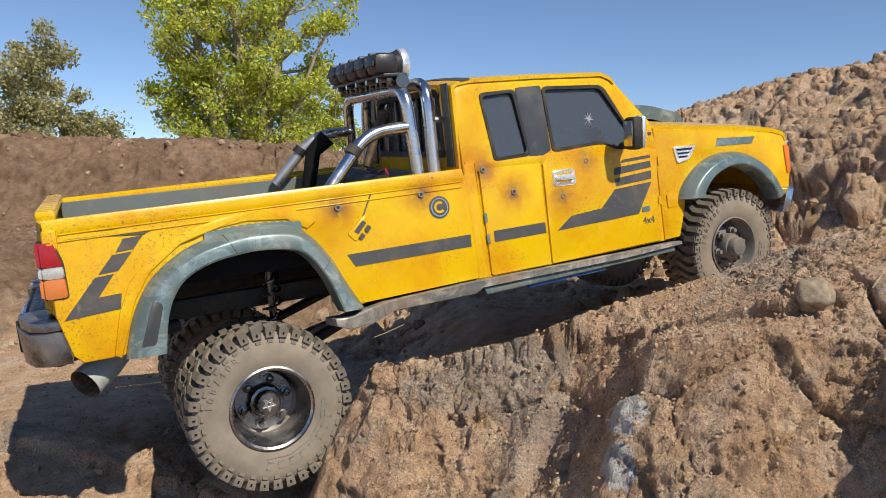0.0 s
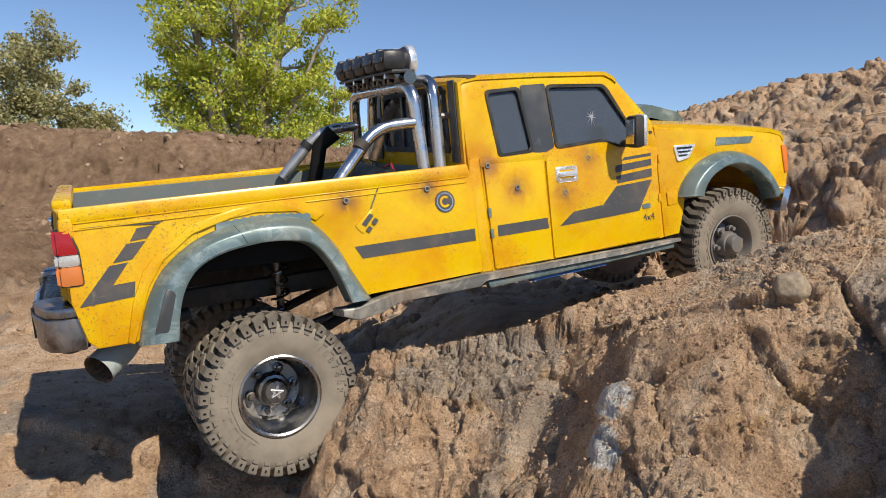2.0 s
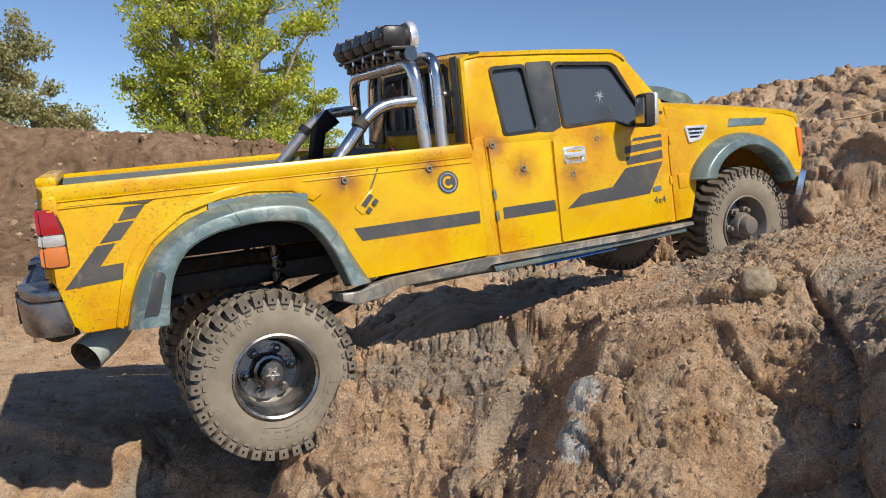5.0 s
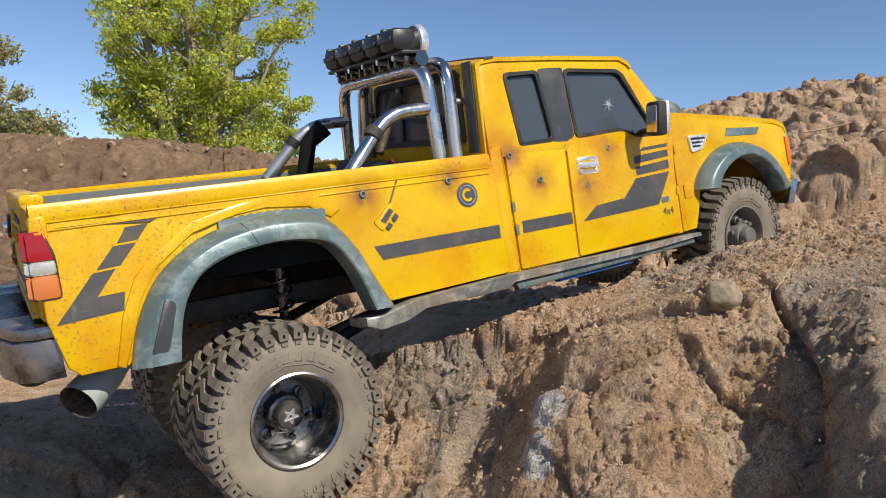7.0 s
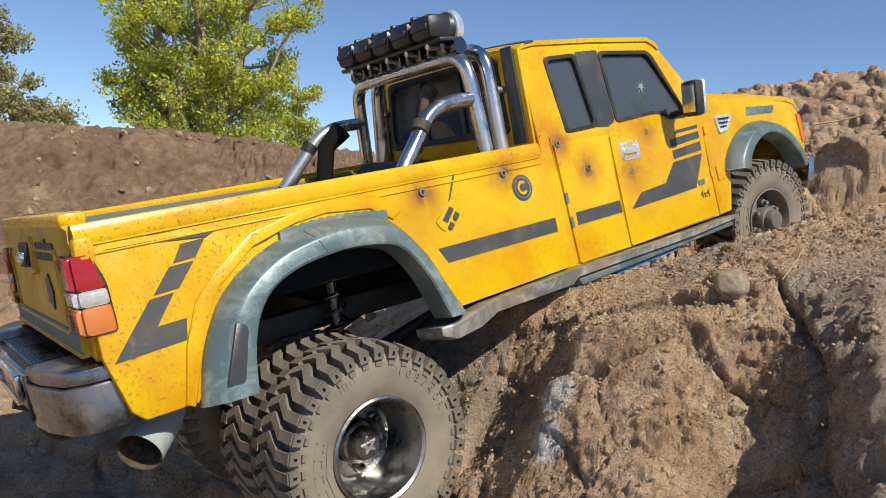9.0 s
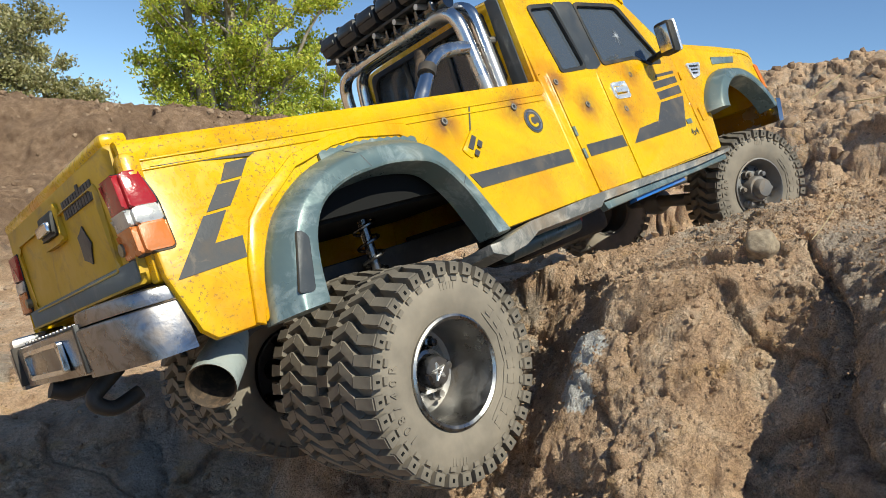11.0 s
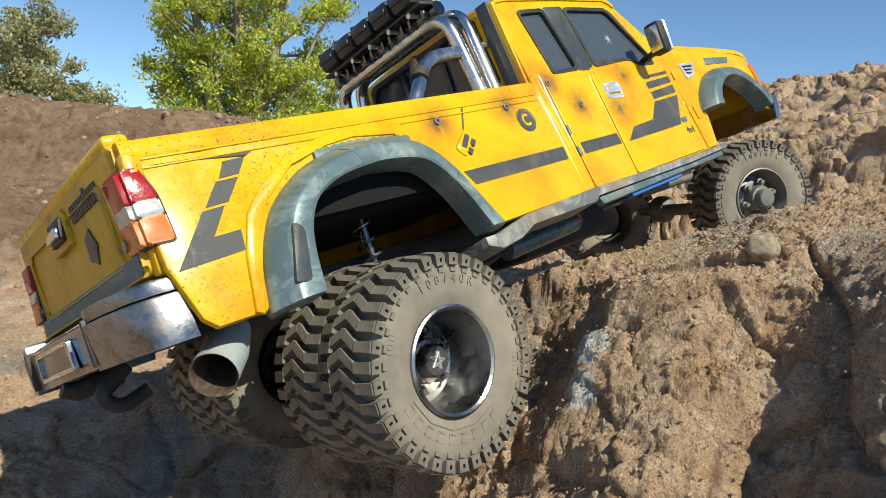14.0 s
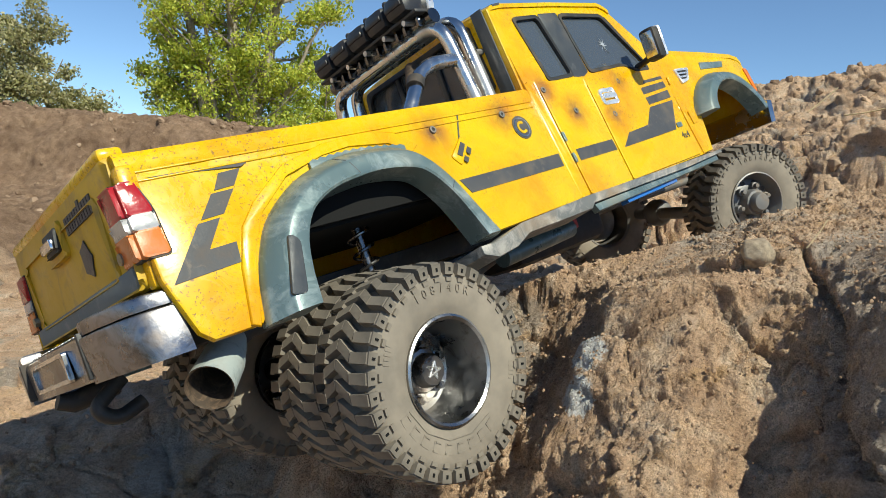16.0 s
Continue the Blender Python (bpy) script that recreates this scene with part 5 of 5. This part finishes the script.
def tread(wheel, s, y, phase, marked):
    n = 36
    for k in range(n):
        turn = 360.0 / n * k + phase
        for i, me in enumerate(BLOCKS[s]):
            b = new("tread_block", me)
            b.parent = wheel
            b.matrix_basis = pose(0, y, 0, 0, turn, 0)
        if marked:
            b = new("lug_slot", SLOT_MESH)
            b.parent = wheel
            b.matrix_basis = pose(0, y, 0, 0, turn, 0) @ Matrix.Diagonal((1, -s, 1, 1))


def sidewall_bar(bm, a0, a1, r0, r1, y):
    pts = []
    n = 4
    for r, seq in ((r0, range(n + 1)), (r1, range(n, -1, -1))):
        pts += [Vector((r * math.cos(a0 + (a1 - a0) * k / n), y, r * math.sin(a0 + (a1 - a0) * k / n))) * 0.001 for k in seq]
    lo = [bm.verts.new(p) for p in pts]
    hi = [bm.verts.new(p + Vector((0, math.copysign(0.0004, y), 0))) for p in pts]
    bm.faces.new(hi)
    for k in range(len(pts)):
        bm.faces.new((lo[k], lo[(k + 1) % len(pts)], hi[(k + 1) % len(pts)], hi[k]))


def build_wheel(dual, side):
    """A wheel round its own axle (y); its outer face looks to side * y. The wheel itself is the rim."""
    s = side
    inner = -s
    def fl(prof):
        return [(r, s * y) for r, y in prof]
    if dual:
        rim = lathe(fl([(27.2, -62), (25, -60), (24, -20), (24.2, 8), (26.4, 15.5), (27.6, 17.2), (27.6, 19), (26.4, 19.6), (25, 18.6), (23.6, 12), (22.6, 2), (21.6, -8), (19.5, -10), (10, -10), (0, -10)]), 56)
    else:
        rim = lathe(fl([(27.2, -18), (25, -16), (24, 0), (25.2, 12), (27.6, 17.0), (27.6, 19), (26.4, 19.4), (25, 17.6), (23.4, 9), (21.8, 6.5), (18.5, 8.5), (12, 9.5), (0, 9.5)]), 56)
    w = shade_smooth(part("wheel", rim, RIMCHROME if dual else STEEL, truck, "dual rear wheel with a deep dark chrome rim" if dual else "front wheel with a dusty steel rim"))
    global TYRE
    for k in range(2 if dual else 1):
        if TYRE is None:
            t = tp("tyre", tyre_mesh(), RUBBER, w, "chunky dusty off-road tyre")
            TYRE = t.data
        else:
            t = tagged(new("tyre", TYRE), label="chunky dusty off-road tyre")
            t.parent = w
        t.matrix_basis = pose(0, -s * 41.5 * k * 0.001, 0, 0, 0 if k == 0 else 6, 0)
        tread(w, s, -s * 41.5 * k * 0.001, 0 if k == 0 else 5, k == 0)
    # raised marks and size on the outer sidewall
    bars = bmesh.new()
    for a in range(5):
        a0 = radians(150 + a * 3)
        sidewall_bar(bars, a0, a0 + 0.022, 39.5, 43, s * 19.9)
        a0 = radians(-20 + a * 3)
        sidewall_bar(bars, a0, a0 + 0.022, 39.5, 43, s * 19.9)
    for k in range(9):
        a0 = radians(200 + k * 12)
        sidewall_bar(bars, a0, a0 + 0.14, 38.6, 39.4, s * 19.9)
        sidewall_bar(bars, a0 + 0.03, a0 + 0.12, 34.2, 35.0, s * 19.9)
        sidewall_bar(bars, a0, a0 + 0.02, 34.2, 39.4, s * 19.9)
    sidewall_bar(bars, radians(200), radians(306), 32.6, 33.0, s * 19.5)
    tagged(tp("sidewall_ornament", bars, RUBBER, w), label="raised marks on the dusty sidewall", kind="stuff")
    for k, ch in enumerate("108/40R"):
        a = radians(112 - k * 8.0)
        m = Matrix.Translation(Vector((40.2 * math.cos(a), s * 20.2, 40.2 * math.sin(a))) * 0.001)
        face = Matrix(((1, 0, 0, 0), (0, 0, -1, 0), (0, 1, 0, 0), (0, 0, 0, 1))) if s < 0 else Matrix(((-1, 0, 0, 0), (0, 0, 1, 0), (0, 1, 0, 0), (0, 0, 0, 1)))
        spin = pose(0, 0, 0, 0, (90 - math.degrees(a)) if s < 0 else (90 - math.degrees(a)), 0)
        lettering("size_character", ch, 0.0062, 0.0005, RUBBER, w, m @ spin @ face)
    # hub and nuts
    base = -10 if dual else 9.5
    hub = tp("hub", lathe(fl([(12.4, base), (12.0, base + 7), (11.0, base + 9), (9.0, base + 9.4), (8.6, base + 14), (7.4, base + 15.6), (2.6, base + 16), (0, base + 16)]), 12), DARKCHROME if dual else STEEL, w, "mud-streaked hub")
    for k in range(6):
        a = 2 * math.pi * k / 6 + 0.3
        c = (15.2 * math.cos(a), s * base, 15.2 * math.sin(a))
        tp("wheel_nut", lathe(fl([(3.6, 0), (3.4, 4), (2.2, 4.4), (2.0, 7.6), (0, 7.8)]), 8, None, c), DARKCHROME if dual else STEEL, w)
    if not dual:
        for k in range(10):
            a = 2 * math.pi * k / 10
            c = (18.8 * math.cos(a), s * 8.5, 18.8 * math.sin(a))
            tp("rim_hole", lathe(fl([(2.2, -0.4), (2.0, 0.5), (0, 0.4)]), 10, None, c), BLACK, w)
    else:
        for k in range(5):
            a = 2 * math.pi * k / 5
            st = tube([(4.6 * math.cos(a), s * (base + 16), 4.6 * math.sin(a)), (4.6 * math.cos(a + 2.513), s * (base + 16), 4.6 * math.sin(a + 2.513))], 0.6, 6)
            tp("star_rib", st, CHROME, hub)
    return w


TYRE = None
wheel_rr = build_wheel(True, -1)
wheel_rl = build_wheel(True, 1)
wheel_fr = build_wheel(False, -1)
wheel_fl = build_wheel(False, 1)
axle_r = tp("rear_axle", tube([(0, -60, 0), (0, 60, 0)], 7, 16), BLACK, truck)
tp("differential", lathe([(0, -14), (10, -12), (15, -4), (15, 4), (10, 12), (0, 14)], 20, None, (-4, 8, 0)), BLACK, axle_r)
axle_f = tp("front_axle", tube([(0, -64, 0), (0, 64, 0)], 6, 16), STEEL, truck)
tp("differential", lathe([(0, -14), (10, -12), (14, -4), (14, 4), (10, 12), (0, 14)], 20, None, (4, 20, 0)), STEEL, axle_f)

# seconds, spin of the wheels, sway of the rear axle, sway of the front axle, height of rear and front axle (mm), steering
WHEELS = [
    (0, -55, -7.0, -4.0, -88.0, -42.0, 0),
    (0.5, -30, -7.0, -4.0, -88.0, -42.0, 0),
    (1, 3, -7.0, -4.0, -88.0, -42.0, 0),
    (1.5, 43, -7.0, -4.0, -88.0, -42.0, 0),
    (2, 70, -7.0, -4.0, -88.0, -42.0, 0),
    (2.5, 100, -7.0, -4.0, -88.0, -42.0, 0),
    (3, 133, -7.0, -4.0, -87.0, -42.0, 0),
    (3.6, 183, -6.8, -4.0, -85.8, -41.0, 0),
    (4.2, 235, -6.5, -4.0, -84.6, -40.1, 0),
    (4.8, 290, -6.3, -4.0, -83.4, -39.1, 0),
    (5.5, 360, -6.0, -4.0, -82.0, -38.0, 0),
    (6, 367, -5.7, -3.7, -84.0, -38.3, 0),
    (6.5, 435, -5.3, -3.3, -85.0, -38.7, 0),
    (7, 517, -5.0, -3.0, -86.0, -39.0, 0),
    (7.5, 600, -4.0, -2.5, -86.0, -39.5, 0),
    (8, 673, -3.0, -2.0, -86.0, -40.0, 0),
    (8.5, 705, -2.0, -1.0, -86.0, -40.5, -4),
    (9, 767, -1.0, 0.0, -86.0, -41.0, -8),
    (9.5, 825, 0.0, 2.0, -86.0, -46.0, -12),
    (10.2, 900, 2.0, 4.0, -85.4, -55.3, -17),
    (11, 985, 4.2, 6.2, -84.8, -65.7, -23),
    (11.6, 1050, 5.9, 7.9, -84.3, -73.1, -27),
    (12, 1086, 7.0, 9.0, -84.0, -78.0, -28),
    (13, 1086, 7.0, 9.0, -84.0, -77.8, -28),
    (16, 1086, 7.0, 9.0, -84.0, -77.0, -28),
]


def motions():
    walk(truck, [(t, pose(*p)) for t, *p in TRUCK_PATH])
    for w, x, y, rear in ((wheel_rr, -235, -93, True), (wheel_rl, -235, 93, True), (wheel_fr, 201, -80, False), (wheel_fl, 201, 80, False), (axle_r, -235, 0, True), (axle_f, 201, 0, False)):
        rows = []
        for t, spin, sr, sf, zr, zf, steer in WHEELS:
            sway, z = (sr, zr) if rear else (sf, zf)
            m = pose(x * 0.001, 0, z * 0.001, sway, 0, 0) @ pose(0, y * 0.001, 0, 0, 0, 0 if rear else steer)
            # the height belongs to the right-hand end of the axle
            lift = math.sin(radians(sway)) * (0.093 if rear else 0.08)
            if w not in (axle_r, axle_f):
                m = m @ pose(0, 0, 0, 0, spin, 0)
            rows.append((t, Matrix.Translation((0, 0, lift)) @ m))
        walk(w, rows)


motions()
